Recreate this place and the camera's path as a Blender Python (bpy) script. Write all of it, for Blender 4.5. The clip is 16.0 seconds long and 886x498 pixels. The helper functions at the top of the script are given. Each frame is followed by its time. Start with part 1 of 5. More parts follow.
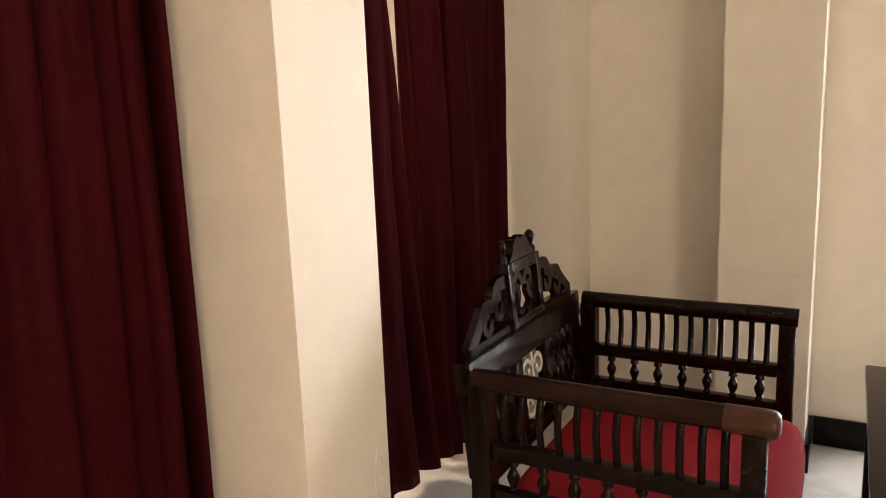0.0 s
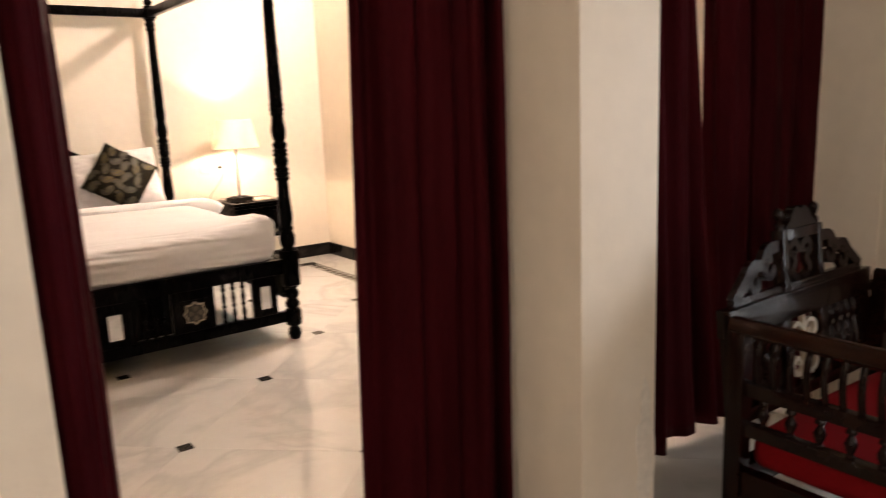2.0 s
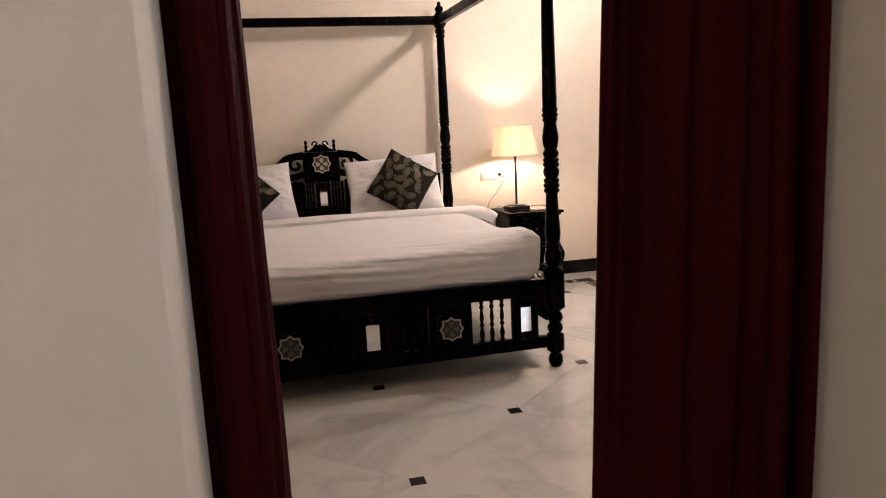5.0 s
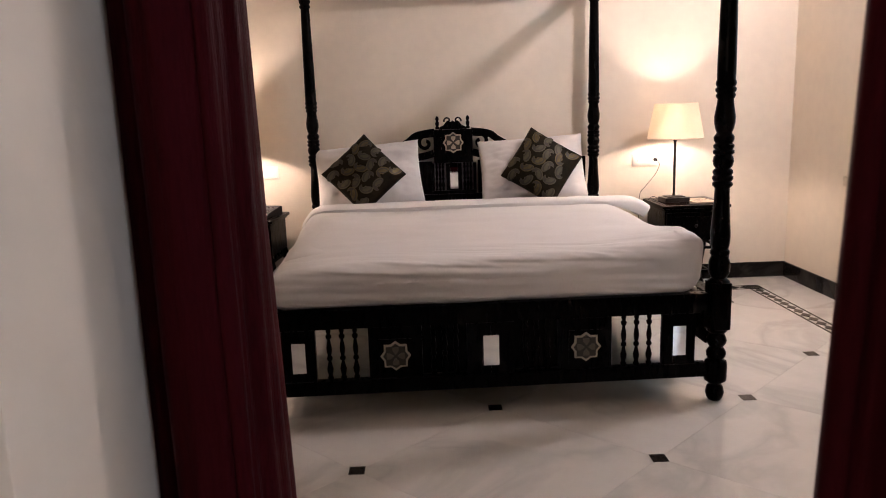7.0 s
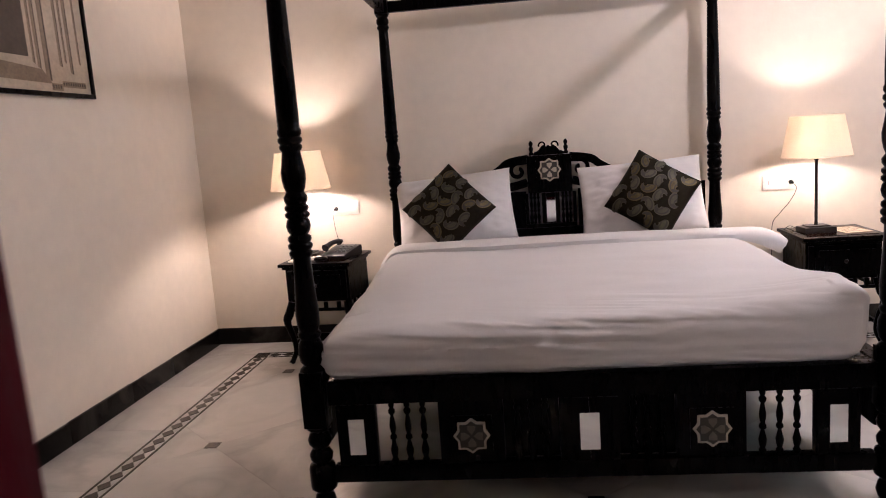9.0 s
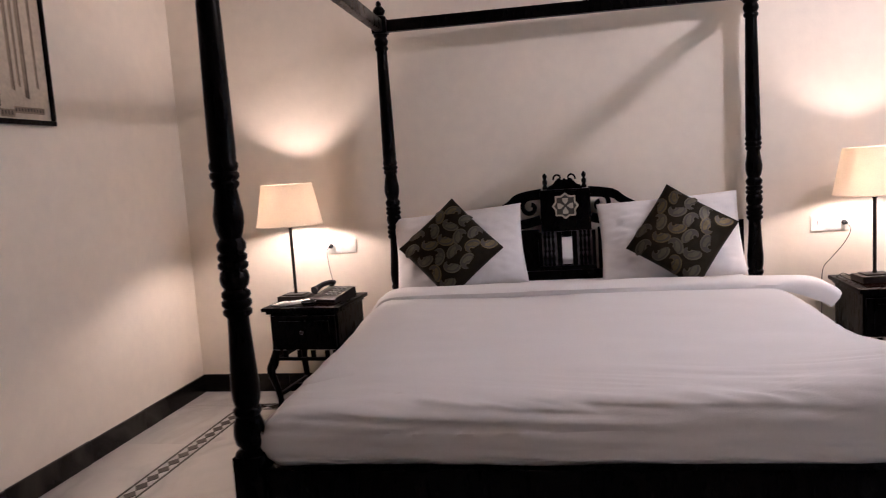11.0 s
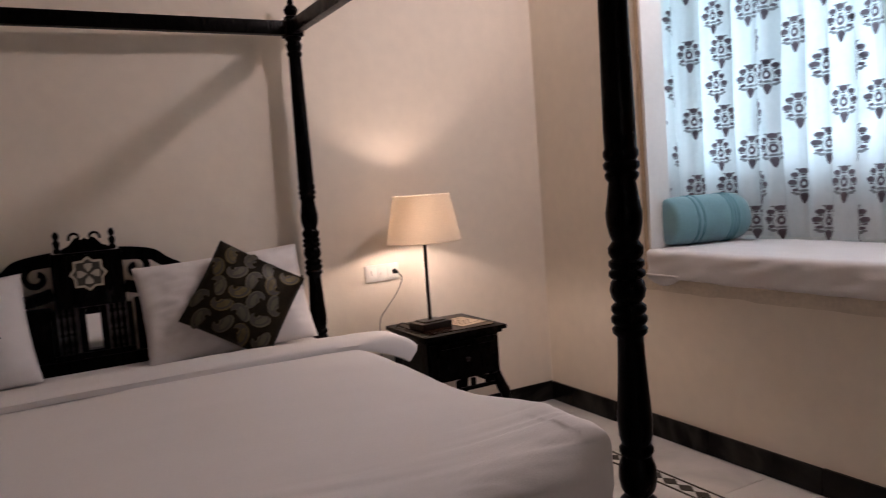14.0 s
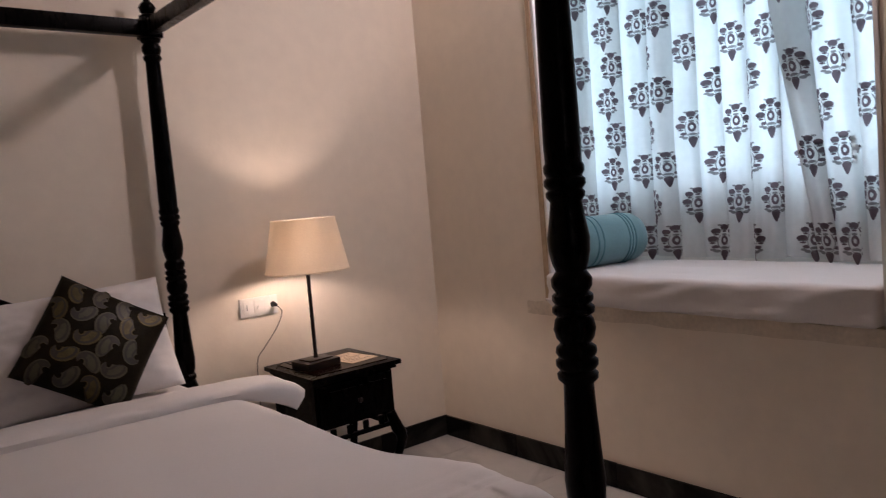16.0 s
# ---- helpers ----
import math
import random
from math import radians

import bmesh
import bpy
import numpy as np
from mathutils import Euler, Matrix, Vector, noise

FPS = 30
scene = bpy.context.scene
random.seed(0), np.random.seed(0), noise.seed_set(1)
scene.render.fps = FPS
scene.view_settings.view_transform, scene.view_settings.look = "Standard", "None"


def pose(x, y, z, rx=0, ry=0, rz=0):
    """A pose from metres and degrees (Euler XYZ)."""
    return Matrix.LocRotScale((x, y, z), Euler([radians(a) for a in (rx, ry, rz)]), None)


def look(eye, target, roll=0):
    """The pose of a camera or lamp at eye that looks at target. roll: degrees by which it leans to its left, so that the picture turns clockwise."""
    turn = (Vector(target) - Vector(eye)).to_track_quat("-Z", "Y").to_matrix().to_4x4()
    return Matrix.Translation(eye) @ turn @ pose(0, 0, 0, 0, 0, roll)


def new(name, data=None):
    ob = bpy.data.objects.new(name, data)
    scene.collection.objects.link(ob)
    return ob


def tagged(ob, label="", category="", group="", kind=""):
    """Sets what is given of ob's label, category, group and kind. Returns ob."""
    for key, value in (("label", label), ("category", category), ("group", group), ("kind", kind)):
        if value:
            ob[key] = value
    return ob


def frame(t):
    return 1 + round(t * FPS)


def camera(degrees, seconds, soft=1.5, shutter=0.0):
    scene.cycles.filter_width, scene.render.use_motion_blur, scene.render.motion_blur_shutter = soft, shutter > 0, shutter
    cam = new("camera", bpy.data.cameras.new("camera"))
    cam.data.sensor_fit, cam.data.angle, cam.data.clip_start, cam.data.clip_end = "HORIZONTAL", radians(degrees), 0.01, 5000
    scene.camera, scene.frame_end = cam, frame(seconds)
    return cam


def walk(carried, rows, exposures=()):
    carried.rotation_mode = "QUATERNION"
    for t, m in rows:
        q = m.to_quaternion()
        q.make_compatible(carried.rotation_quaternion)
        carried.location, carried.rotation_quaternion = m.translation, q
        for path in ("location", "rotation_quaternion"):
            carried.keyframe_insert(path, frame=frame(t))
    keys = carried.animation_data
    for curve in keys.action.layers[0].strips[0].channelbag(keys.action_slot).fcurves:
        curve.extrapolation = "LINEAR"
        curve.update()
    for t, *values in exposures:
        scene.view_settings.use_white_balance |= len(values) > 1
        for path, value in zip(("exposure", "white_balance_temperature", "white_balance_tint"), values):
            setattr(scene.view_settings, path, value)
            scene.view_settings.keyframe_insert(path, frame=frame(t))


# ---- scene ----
cam = camera(62.3, 16.0, soft=1.0, shutter=0.5)
PATH = [
    (0, (-0.418, -5.768, 1.302), (1.299, -4.806, 0.943), -2.2),
    (0.5, (-0.45, -5.817, 1.303), (1.265, -4.849, 0.955), -2.3),
    (1, (-0.5, -5.921, 1.299), (1.13, -4.81, 0.965), -2.6),
    (1.5, (-0.558, -6.027, 1.283), (0.827, -4.624, 0.947), -1.7),
    (2, (-0.669, -6.092, 1.296), (0.471, -4.493, 0.917), -2.4),
    (2.5, (-0.745, -6.132, 1.301), (0.264, -4.443, 0.939), -2.9),
    (3, (-0.694, -6.121, 1.298), (0.229, -4.378, 0.965), -2.2),
    (3.5, (-0.566, -6.073, 1.319), (0.133, -4.226, 1.002), -2.5),
    (3.7, (-0.507, -6.047, 1.311), (0.07, -4.158, 0.997), -2.0),
    (5.8, (-0.288, -5.528, 1.283), (0.004, -3.577, 0.955), -3.5),
    (6, (-0.251, -5.477, 1.274), (-0.054, -3.513, 0.954), -3.6),
    (6.5, (-0.197, -5.359, 1.26), (-0.172, -3.389, 0.913), -3.0),
    (7, (-0.201, -5.197, 1.281), (-0.167, -3.232, 0.907), -1.9),
    (7.5, (-0.22, -5.073, 1.291), (-0.174, -3.101, 0.959), -2.5),
    (7.8, (-0.213, -4.993, 1.263), (-0.229, -3.017, 0.955), -2.7),
    (8, (-0.19, -4.933, 1.269), (-0.255, -2.958, 0.959), -3.2),
    (8.2, (-0.172, -4.871, 1.28), (-0.353, -2.902, 0.975), -3.9),
    (10.3, (-0.008, -4.307, 1.305), (-0.358, -2.36, 1.008), -4.3),
    (10.5, (-0.014, -4.252, 1.306), (-0.406, -2.31, 1.034), -4.5),
    (11, (0.049, -4.149, 1.306), (-0.318, -2.196, 1.085), -3.8),
    (11.5, (-0.01, -4.011, 1.303), (-0.045, -2.026, 1.066), -2.7),
    (12, (-0.077, -3.874, 1.307), (0.253, -1.91, 1.126), -3.1),
    (12.5, (-0.102, -3.775, 1.299), (0.387, -1.847, 1.085), -4.2),
    (13, (-0.093, -3.653, 1.307), (0.502, -1.75, 1.148), -5.5),
    (13.5, (-0.086, -3.568, 1.299), (0.592, -1.695, 1.126), -5.0),
    (14, (-0.152, -3.483, 1.306), (0.79, -1.727, 1.135), -4.3),
    (14.5, (-0.205, -3.41, 1.306), (0.875, -1.735, 1.134), -4.3),
    (15, (-0.17, -3.321, 1.312), (0.982, -1.695, 1.141), -4.0),
    (15.5, (-0.103, -3.228, 1.32), (1.075, -1.615, 1.208), -4.6),
    (16, (-0.075, -3.162, 1.313), (1.173, -1.606, 1.173), -4.7),
]
walk(cam, [(t, look(eye, target, roll)) for t, eye, target, roll in PATH],
     exposures=[(0, 1.85, 7100, 20), (1.0, 1.75, 7200, 21), (1.5, 1.44, 7150, 23), (2.0, 1.04, 7050, 23), (3.5, 0.46, 6750, 25), (6.0, 0.30, 6200, 25), (7.0, 0.27, 6050, 26), (10.5, 0.14, 5500, 28), (11.5, -0.06, 5600, 28), (12.5, -0.36, 5750, 28), (13.5, -0.60, 5850, 28), (14.0, -0.84, 6000, 29), (16, -1.12, 6050, 31)])

# ---------- world, sun, lamps ----------
world = bpy.data.worlds.new("world")
scene.world = world
world.use_nodes = True
wn = world.node_tree.nodes
sky = wn.new("ShaderNodeTexSky")
sky.sky_type = "NISHITA"
sky.sun_disc = False
sky.sun_elevation, sky.sun_rotation = radians(50), radians(200)
world.node_tree.links.new(sky.outputs[0], wn["Background"].inputs[0])
wn["Background"].inputs[1].default_value = 0.1


def lamp(name, kind, place, energy, colour, size=0.1, target=None, size_y=None, spread=None):
    data = bpy.data.lights.new(name, kind)
    data.energy, data.color = energy, colour
    if kind == "AREA":
        data.size = size
        if size_y:
            data.shape, data.size_y = "RECTANGLE", size_y
        if spread:
            data.spread = radians(spread)
    elif kind == "SUN":
        data.angle = radians(size)
    else:
        data.shadow_soft_size = size
    ob = new(name, data)
    ob.matrix_world = look(place, target) if target else pose(*place)
    return ob


WARM = (1.0, 0.78, 0.55)
DAY = (0.66, 0.95, 1.0)
lamp("sun", "SUN", (6, -14, 16), 2.5, (1.0, 0.95, 0.88), 0.5, target=(4, -10, 0))
lamp("bulb_light", "POINT", (1.455, -0.30, 1.12), 18.0, WARM, 0.03)
lamp("bulb_light", "POINT", (-1.53, -0.30, 1.12), 24.0, WARM, 0.03)
lamp("bay_window_light", "AREA", (4.3, -1.75, 1.78), 125, DAY, 2.2, target=(2.9, -1.65, 1.78), size_y=1.2)
lamp("bay_side_light", "AREA", (2.74, -0.42, 1.85), 9, DAY, 0.36, target=(2.74, -3, 1.8), size_y=1.2)
lamp("sitting_window_light", "AREA", (2.83, -6.505, 1.15), 16, (0.86, 0.94, 1.0), 1.05, target=(0.0, -5.5, 1.1), size_y=1.9)
# Soft warm fill added for the sitting room, through an unseen south window.
lamp("south_fill_light", "AREA", (-1.5, -8.25, 1.55), 15, (1.0, 0.88, 0.69), 0.95, target=(-0.2, 0, 1.3), size_y=1.4)
lamp("bulb_light", "POINT", (2.16, -1.75, 2.94), 100, (1.0, 0.88, 0.76), 0.08)


# ---------- materials ----------
def mat(name, base, rough=0.6, metal=0.0, vary=0.12, scale=3.0, fine=40.0, bump=0.1, bump_scale=120.0,
        spec=0.5, coat=0.0, translucent=0.0, sheen=0.0, tint=None, per_object=0.0, stretch=(1, 1, 1), emit=None, seen_through=None):
    m = bpy.data.materials.new(name)
    m.use_nodes = True
    n, l = m.node_tree.nodes, m.node_tree.links
    b = n["Principled BSDF"]
    co = n.new("ShaderNodeTexCoord")
    mp = n.new("ShaderNodeMapping")
    mp.inputs["Scale"].default_value = stretch
    l.new(co.outputs["Object"], mp.inputs[0])
    big, small, relief = (n.new("ShaderNodeTexNoise") for _ in range(3))
    for tex, s, d in ((big, scale, 4), (small, fine, 6), (relief, bump_scale, 3)):
        tex.inputs["Scale"].default_value, tex.inputs["Detail"].default_value = s, d
        l.new(mp.outputs[0], tex.inputs["Vector"])
    add = n.new("ShaderNodeMath")
    add.operation = "ADD"
    l.new(big.outputs["Fac"], add.inputs[0])
    l.new(small.outputs["Fac"], add.inputs[1])
    last = add.outputs[0]
    if per_object:
        info = n.new("ShaderNodeObjectInfo")
        mul = n.new("ShaderNodeMath")
        mul.operation = "MULTIPLY_ADD"
        mul.inputs[1].default_value = per_object
        l.new(info.outputs["Random"], mul.inputs[0])
        l.new(last, mul.inputs[2])
        last = mul.outputs[0]
    ramp = n.new("ShaderNodeMapRange")
    ramp.inputs["From Min"].default_value, ramp.inputs["From Max"].default_value = 0.6, 1.4 + per_object
    l.new(last, ramp.inputs[0])
    mix = n.new("ShaderNodeMix")
    mix.data_type = "RGBA"
    dark = tint or tuple(c * (1 - vary) for c in base)
    light = tuple(min(1, c * (1 + vary * 0.6)) for c in base)
    mix.inputs[6].default_value, mix.inputs[7].default_value = (*dark, 1), (*light, 1)
    l.new(ramp.outputs[0], mix.inputs[0])
    l.new(mix.outputs[2], b.inputs["Base Color"])
    rr = n.new("ShaderNodeMapRange")
    rr.inputs["To Min"].default_value, rr.inputs["To Max"].default_value = max(0.02, rough * 0.8), min(1, rough * 1.2)
    l.new(small.outputs["Fac"], rr.inputs[0])
    l.new(rr.outputs[0], b.inputs["Roughness"])
    b.inputs["Metallic"].default_value = metal
    b.inputs["Specular IOR Level"].default_value = spec
    b.inputs["Coat Weight"].default_value = coat
    b.inputs["Coat Roughness"].default_value = 0.12
    b.inputs["Sheen Weight"].default_value = sheen
    if bump:
        bp = n.new("ShaderNodeBump")
        bp.inputs["Strength"].default_value, bp.inputs["Distance"].default_value = bump, 0.01
        l.new(relief.outputs["Fac"], bp.inputs["Height"])
        l.new(bp.outputs[0], b.inputs["Normal"])
    if translucent:
        tr = n.new("ShaderNodeBsdfTranslucent")
        if seen_through:
            tr.inputs["Color"].default_value = (*seen_through, 1)
        else:
            l.new(mix.outputs[2], tr.inputs["Color"])
        ms = n.new("ShaderNodeMixShader")
        ms.inputs[0].default_value = translucent
        l.new(b.outputs[0], ms.inputs[1])
        l.new(tr.outputs[0], ms.inputs[2])
        l.new(ms.outputs[0], n["Material Output"].inputs[0])
    if emit:
        b.inputs["Emission Color"].default_value = (*emit[0], 1)
        b.inputs["Emission Strength"].default_value = emit[1]
    return m


def marble(name, base, vein, rough=0.18, per_object=0.25, spec=0.5):
    m = mat(name, base, rough, vary=0.10, scale=1.6, fine=9, bump=0.015, bump_scale=30, per_object=per_object, spec=spec)
    n, l = m.node_tree.nodes, m.node_tree.links
    b = n["Principled BSDF"]
    src = b.inputs["Base Color"].links[0].from_socket
    co = n.new("ShaderNodeTexCoord")
    info = n.new("ShaderNodeObjectInfo")
    off = n.new("ShaderNodeVectorMath")
    off.operation = "MULTIPLY_ADD"
    off.inputs[1].default_value = (7, 7, 7)
    l.new(info.outputs["Random"], off.inputs[0])
    l.new(co.outputs["Object"], off.inputs[2])
    wave = n.new("ShaderNodeTexNoise")
    wave.inputs["Scale"].default_value, wave.inputs["Detail"].default_value, wave.inputs["Distortion"].default_value = 1.25, 6, 1.1
    l.new(off.outputs[0], wave.inputs["Vector"])
    r = n.new("ShaderNodeValToRGB")
    r.color_ramp.elements[0].position, r.color_ramp.elements[0].color = 0.43, (0, 0, 0, 1)
    r.color_ramp.elements[1].position, r.color_ramp.elements[1].color = 0.50, (1, 1, 1, 1)
    e = r.color_ramp.elements.new(0.57)
    e.color = (0, 0, 0, 1)
    l.new(wave.outputs["Fac"], r.inputs[0])
    k = n.new("ShaderNodeMath")
    k.operation = "MULTIPLY"
    k.inputs[1].default_value = 0.42
    l.new(r.outputs[0], k.inputs[0])
    mx = n.new("ShaderNodeMix")
    mx.data_type = "RGBA"
    mx.inputs[7].default_value = (*vein, 1)
    l.new(k.outputs[0], mx.inputs[0])
    l.new(src, mx.inputs[6])
    l.new(mx.outputs[2], b.inputs["Base Color"])
    return m


PAINT = mat("cream_wall_paint", (0.78, 0.700, 0.590), 0.7, vary=0.07, scale=1.3, fine=14, bump=0.07, bump_scale=55)
CEIL = mat("white_ceiling_paint", (0.79, 0.77, 0.73), 0.8, vary=0.04, bump=0.04)
WHITE_PAINT = mat("white_window_paint", (0.80, 0.79, 0.76), 0.45, vary=0.06, bump=0.05)
PEEL = mat("damp_peeling_paint", (0.75, 0.70, 0.62), 0.8, vary=0.16, scale=14, fine=60, bump=0.35, bump_scale=60)
PLASTER = mat("rough_sill_plaster", (0.66, 0.58, 0.47), 0.85, vary=0.2, scale=8, fine=60, bump=0.5, bump_scale=45)
BEAD = mat("beige_bead_paint", (0.46, 0.34, 0.22), 0.6, vary=0.25, scale=9, fine=50, bump=0.1)
MARBLE = marble("pale_marble", (0.59, 0.565, 0.52), (0.36, 0.345, 0.32), rough=0.09)
BLACK_MARBLE = marble("black_marble", (0.007, 0.0065, 0.006), (0.06, 0.055, 0.048), 0.24, 0.1, 0.10)
INLAY = mat("dark_inlay_stone", (0.03, 0.025, 0.02), 0.22, vary=0.4, bump=0.02, per_object=0.3)
GROUT = mat("grout", (0.42, 0.39, 0.34), 0.8, bump=0.1)
WOOD = mat("black_stained_wood", (0.0010, 0.0007, 0.0006), 0.28, vary=0.5, scale=5, fine=60, bump=0.03, bump_scale=90, spec=0.05, coat=0.006, stretch=(1, 1, 0.2))
BROWN = mat("dark_brown_polished_wood", (0.0085, 0.0026, 0.0014), 0.17, vary=0.6, scale=6, fine=70, bump=0.02, bump_scale=40, spec=0.14, coat=0.012)
ARM_WOOD = mat("rubbed_red_brown_wood", (0.018, 0.0052, 0.0024), 0.22, vary=0.75, scale=8, fine=60, bump=0.03, spec=0.14, coat=0.02, stretch=(1, 0.25, 1))
WORN = mat("worn_brown_wood", (0.060, 0.018, 0.0070), 0.3, vary=0.8, scale=9, fine=70, bump=0.012, spec=0.3, coat=0.05, stretch=(1, 0.25, 1))
MAROON = mat("maroon_satin_curtain", (0.047, 0.0038, 0.0062), 0.58, metal=0.28, vary=0.45, scale=6, fine=240, bump=0.2, bump_scale=380, spec=0.04, translucent=0.12, stretch=(1, 1, 0.12))
LINEN = mat("white_bed_linen", (0.67, 0.645, 0.635), 0.85, vary=0.04, scale=2, fine=90, bump=0.10, bump_scale=260, sheen=0.15)
PRINT_CLOTH = mat("white_printed_cotton", (0.70, 0.70, 0.69), 0.85, vary=0.06, scale=5, bump=0.08, bump_scale=300, translucent=0.55)
PRINT_INK = mat("maroon_brown_block_print", (0.050, 0.020, 0.022), 0.85, vary=0.6, scale=25, fine=160, bump=0.05, translucent=0.50, seen_through=(0.30, 0.23, 0.26))
LEAF_INK = mat("grey_green_block_print", (0.080, 0.070, 0.060), 0.85, vary=0.5, scale=25, fine=160, bump=0.05, translucent=0.50, seen_through=(0.46, 0.44, 0.45))
TEAL = mat("teal_bolster_cloth", (0.135, 0.285, 0.325), 0.85, vary=0.2, scale=6, fine=160, bump=0.15, bump_scale=300, sheen=0.3)
TEAL_DARK = mat("dark_teal_trim", (0.07, 0.20, 0.24), 0.85, vary=0.2, bump=0.1)
BROCADE = mat("black_brocade", (0.0110, 0.0082, 0.0040), 0.7, vary=0.5, scale=30, fine=260, bump=0.12, bump_scale=400, spec=0.08)
GOLD_THREAD = mat("gold_woven_thread", (0.080, 0.060, 0.022), 0.45, vary=0.5, scale=40, fine=240, bump=0.12, metal=0.55)
GREEN_THREAD = mat("olive_woven_thread", (0.044, 0.037, 0.016), 0.5, vary=0.4, scale=40, fine=240, bump=0.12)
DIM_THREAD = mat("dim_bronze_thread", (0.017, 0.013, 0.006), 0.55, vary=0.5, scale=40, fine=240, bump=0.12)
RED = mat("red_velvet", (0.18, 0.0035, 0.0060), 0.85, vary=0.25, scale=5, fine=140, bump=0.1, spec=0.1)
SHADE = mat("cream_linen_lampshade", (0.84, 0.76, 0.65), 0.9, vary=0.10, scale=5, fine=180, bump=0.08, bump_scale=300, translucent=0.55)
METAL = mat("dark_bronze_metal", (0.035, 0.028, 0.024), 0.4, metal=0.7, vary=0.3, bump=0.03)
# Grey lightened to pass for the lit wall between the headboard spindles.
GAP_BACKING = mat("lightened_grey_backing", (0.24, 0.22, 0.225), 0.3, vary=0.3, scale=20, bump=0.02)
BRASS = mat("aged_brass", (0.40, 0.28, 0.12), 0.35, metal=0.9, vary=0.3, bump=0.05)
PLASTIC = mat("white_plastic", (0.80, 0.78, 0.73), 0.4, vary=0.03, bump=0.01)
BLACK_PLASTIC = mat("black_plastic", (0.010, 0.010, 0.011), 0.40, vary=0.2, bump=0.02, spec=0.18)
GREY_PLASTIC = mat("grey_plastic", (0.18, 0.18, 0.18), 0.45, vary=0.1, bump=0.02)
PEARL = mat("bone_inlay", (0.40, 0.35, 0.27), 0.4, vary=0.2, scale=20, bump=0.03)
PETAL_DIM = mat("dull_olive_inlay", (0.10, 0.088, 0.062), 0.4, vary=0.3, scale=25, bump=0.04)
TILE_GREEN = mat("olive_glazed_tile", (0.026, 0.022, 0.016), 0.3, vary=0.4, scale=25, bump=0.04)
MIRROR = mat("mirror_glass", (0.85, 0.86, 0.86), 0.04, metal=1.0, vary=0.02, bump=0.0)
PAPER = mat("beige_paper", (0.60, 0.48, 0.34), 0.6, vary=0.25, scale=14, fine=60, bump=0.02)
SEPIA_L = mat("sepia_print_light", (0.56, 0.48, 0.37), 0.5, vary=0.25, scale=9, fine=50, bump=0.01)
SEPIA_M = mat("sepia_print_middle", (0.28, 0.215, 0.15), 0.5, vary=0.4, scale=14, fine=60, bump=0.01)
SEPIA_D = mat("sepia_print_dark", (0.075, 0.056, 0.042), 0.5, vary=0.4, scale=12, fine=50, bump=0.01)
GLOW = mat("warm_bulb_glass", (0.9, 0.8, 0.6), 0.4, vary=0.0, bump=0.0, emit=((1.0, 0.75, 0.45), 12.0))
GLASS = bpy.data.materials.new("clear_glass")
GLASS.use_nodes = True
GLASS.node_tree.nodes["Principled BSDF"].inputs["Transmission Weight"].default_value = 1.0
GLASS.node_tree.nodes["Principled BSDF"].inputs["Roughness"].default_value = 0.03
GLASS.node_tree.nodes["Principled BSDF"].inputs["Base Color"].default_value = (0.86, 0.94, 0.93, 1)


# ---------- building helpers ----------
def mesh_of(name, bm, material, smooth=None):
    bmesh.ops.recalc_face_normals(bm, faces=bm.faces)
    data = bpy.data.meshes.new(name)
    bm.to_mesh(data)
    bm.free()
    data.materials.append(material)
    if smooth is not None:
        data.polygons.foreach_set("use_smooth", [True] * len(data.polygons))
        data.set_sharp_from_angle(angle=radians(smooth))
    return data


def part(name, bm, material, parent=None, label="", smooth=35):
    ob = new(name, mesh_of(name, bm, material, smooth))
    if parent:
        ob.parent = parent
    if label:
        ob["label"] = label
    return ob


def thing(name, label, category, group="", kind="", m=None):
    ob = new(name)
    ob.empty_display_size = 0.1
    if m is not None:
        ob.matrix_world = m
    return tagged(ob, label, category, group, kind)


def box(bm, x0, y0, z0, x1, y1, z1, bevel=0.0, m=None):
    vs = [bm.verts.new(p) for p in ((x0, y0, z0), (x1, y0, z0), (x1, y1, z0), (x0, y1, z0), (x0, y0, z1), (x1, y0, z1), (x1, y1, z1), (x0, y1, z1))]
    fs = [bm.faces.new([vs[i] for i in f]) for f in ((3, 2, 1, 0), (4, 5, 6, 7), (0, 1, 5, 4), (1, 2, 6, 5), (2, 3, 7, 6), (3, 0, 4, 7))]
    if bevel:
        es = list({e for f in fs for e in f.edges})
        r = bmesh.ops.bevel(bm, geom=es, offset=bevel, segments=2, affect="EDGES", profile=0.7)
        vs = list({v for f in r["faces"] for v in f.verts} | {v for v in vs if v.is_valid})
    if m is not None:
        bmesh.ops.transform(bm, matrix=m, verts=[v for v in vs if v.is_valid])
    return bm


def boxed(*a, bevel=0.0, m=None):
    return box(bmesh.new(), *a, bevel=bevel, m=m)


def lathe(profile, seg=20, bm=None, at=(0, 0, 0)):
    """Turned shape from (radius, height) pairs."""
    bm = bm or bmesh.new()
    rings = [[bm.verts.new((at[0] + r * math.cos(2 * math.pi * k / seg), at[1] + r * math.sin(2 * math.pi * k / seg), at[2] + z)) for k in range(seg)] for r, z in profile]
    for a, b in zip(rings, rings[1:]):
        for k in range(seg):
            bm.faces.new((a[k], a[(k + 1) % seg], b[(k + 1) % seg], b[k]))
    bm.faces.new(rings[0][::-1])
    bm.faces.new(rings[-1])
    return bm


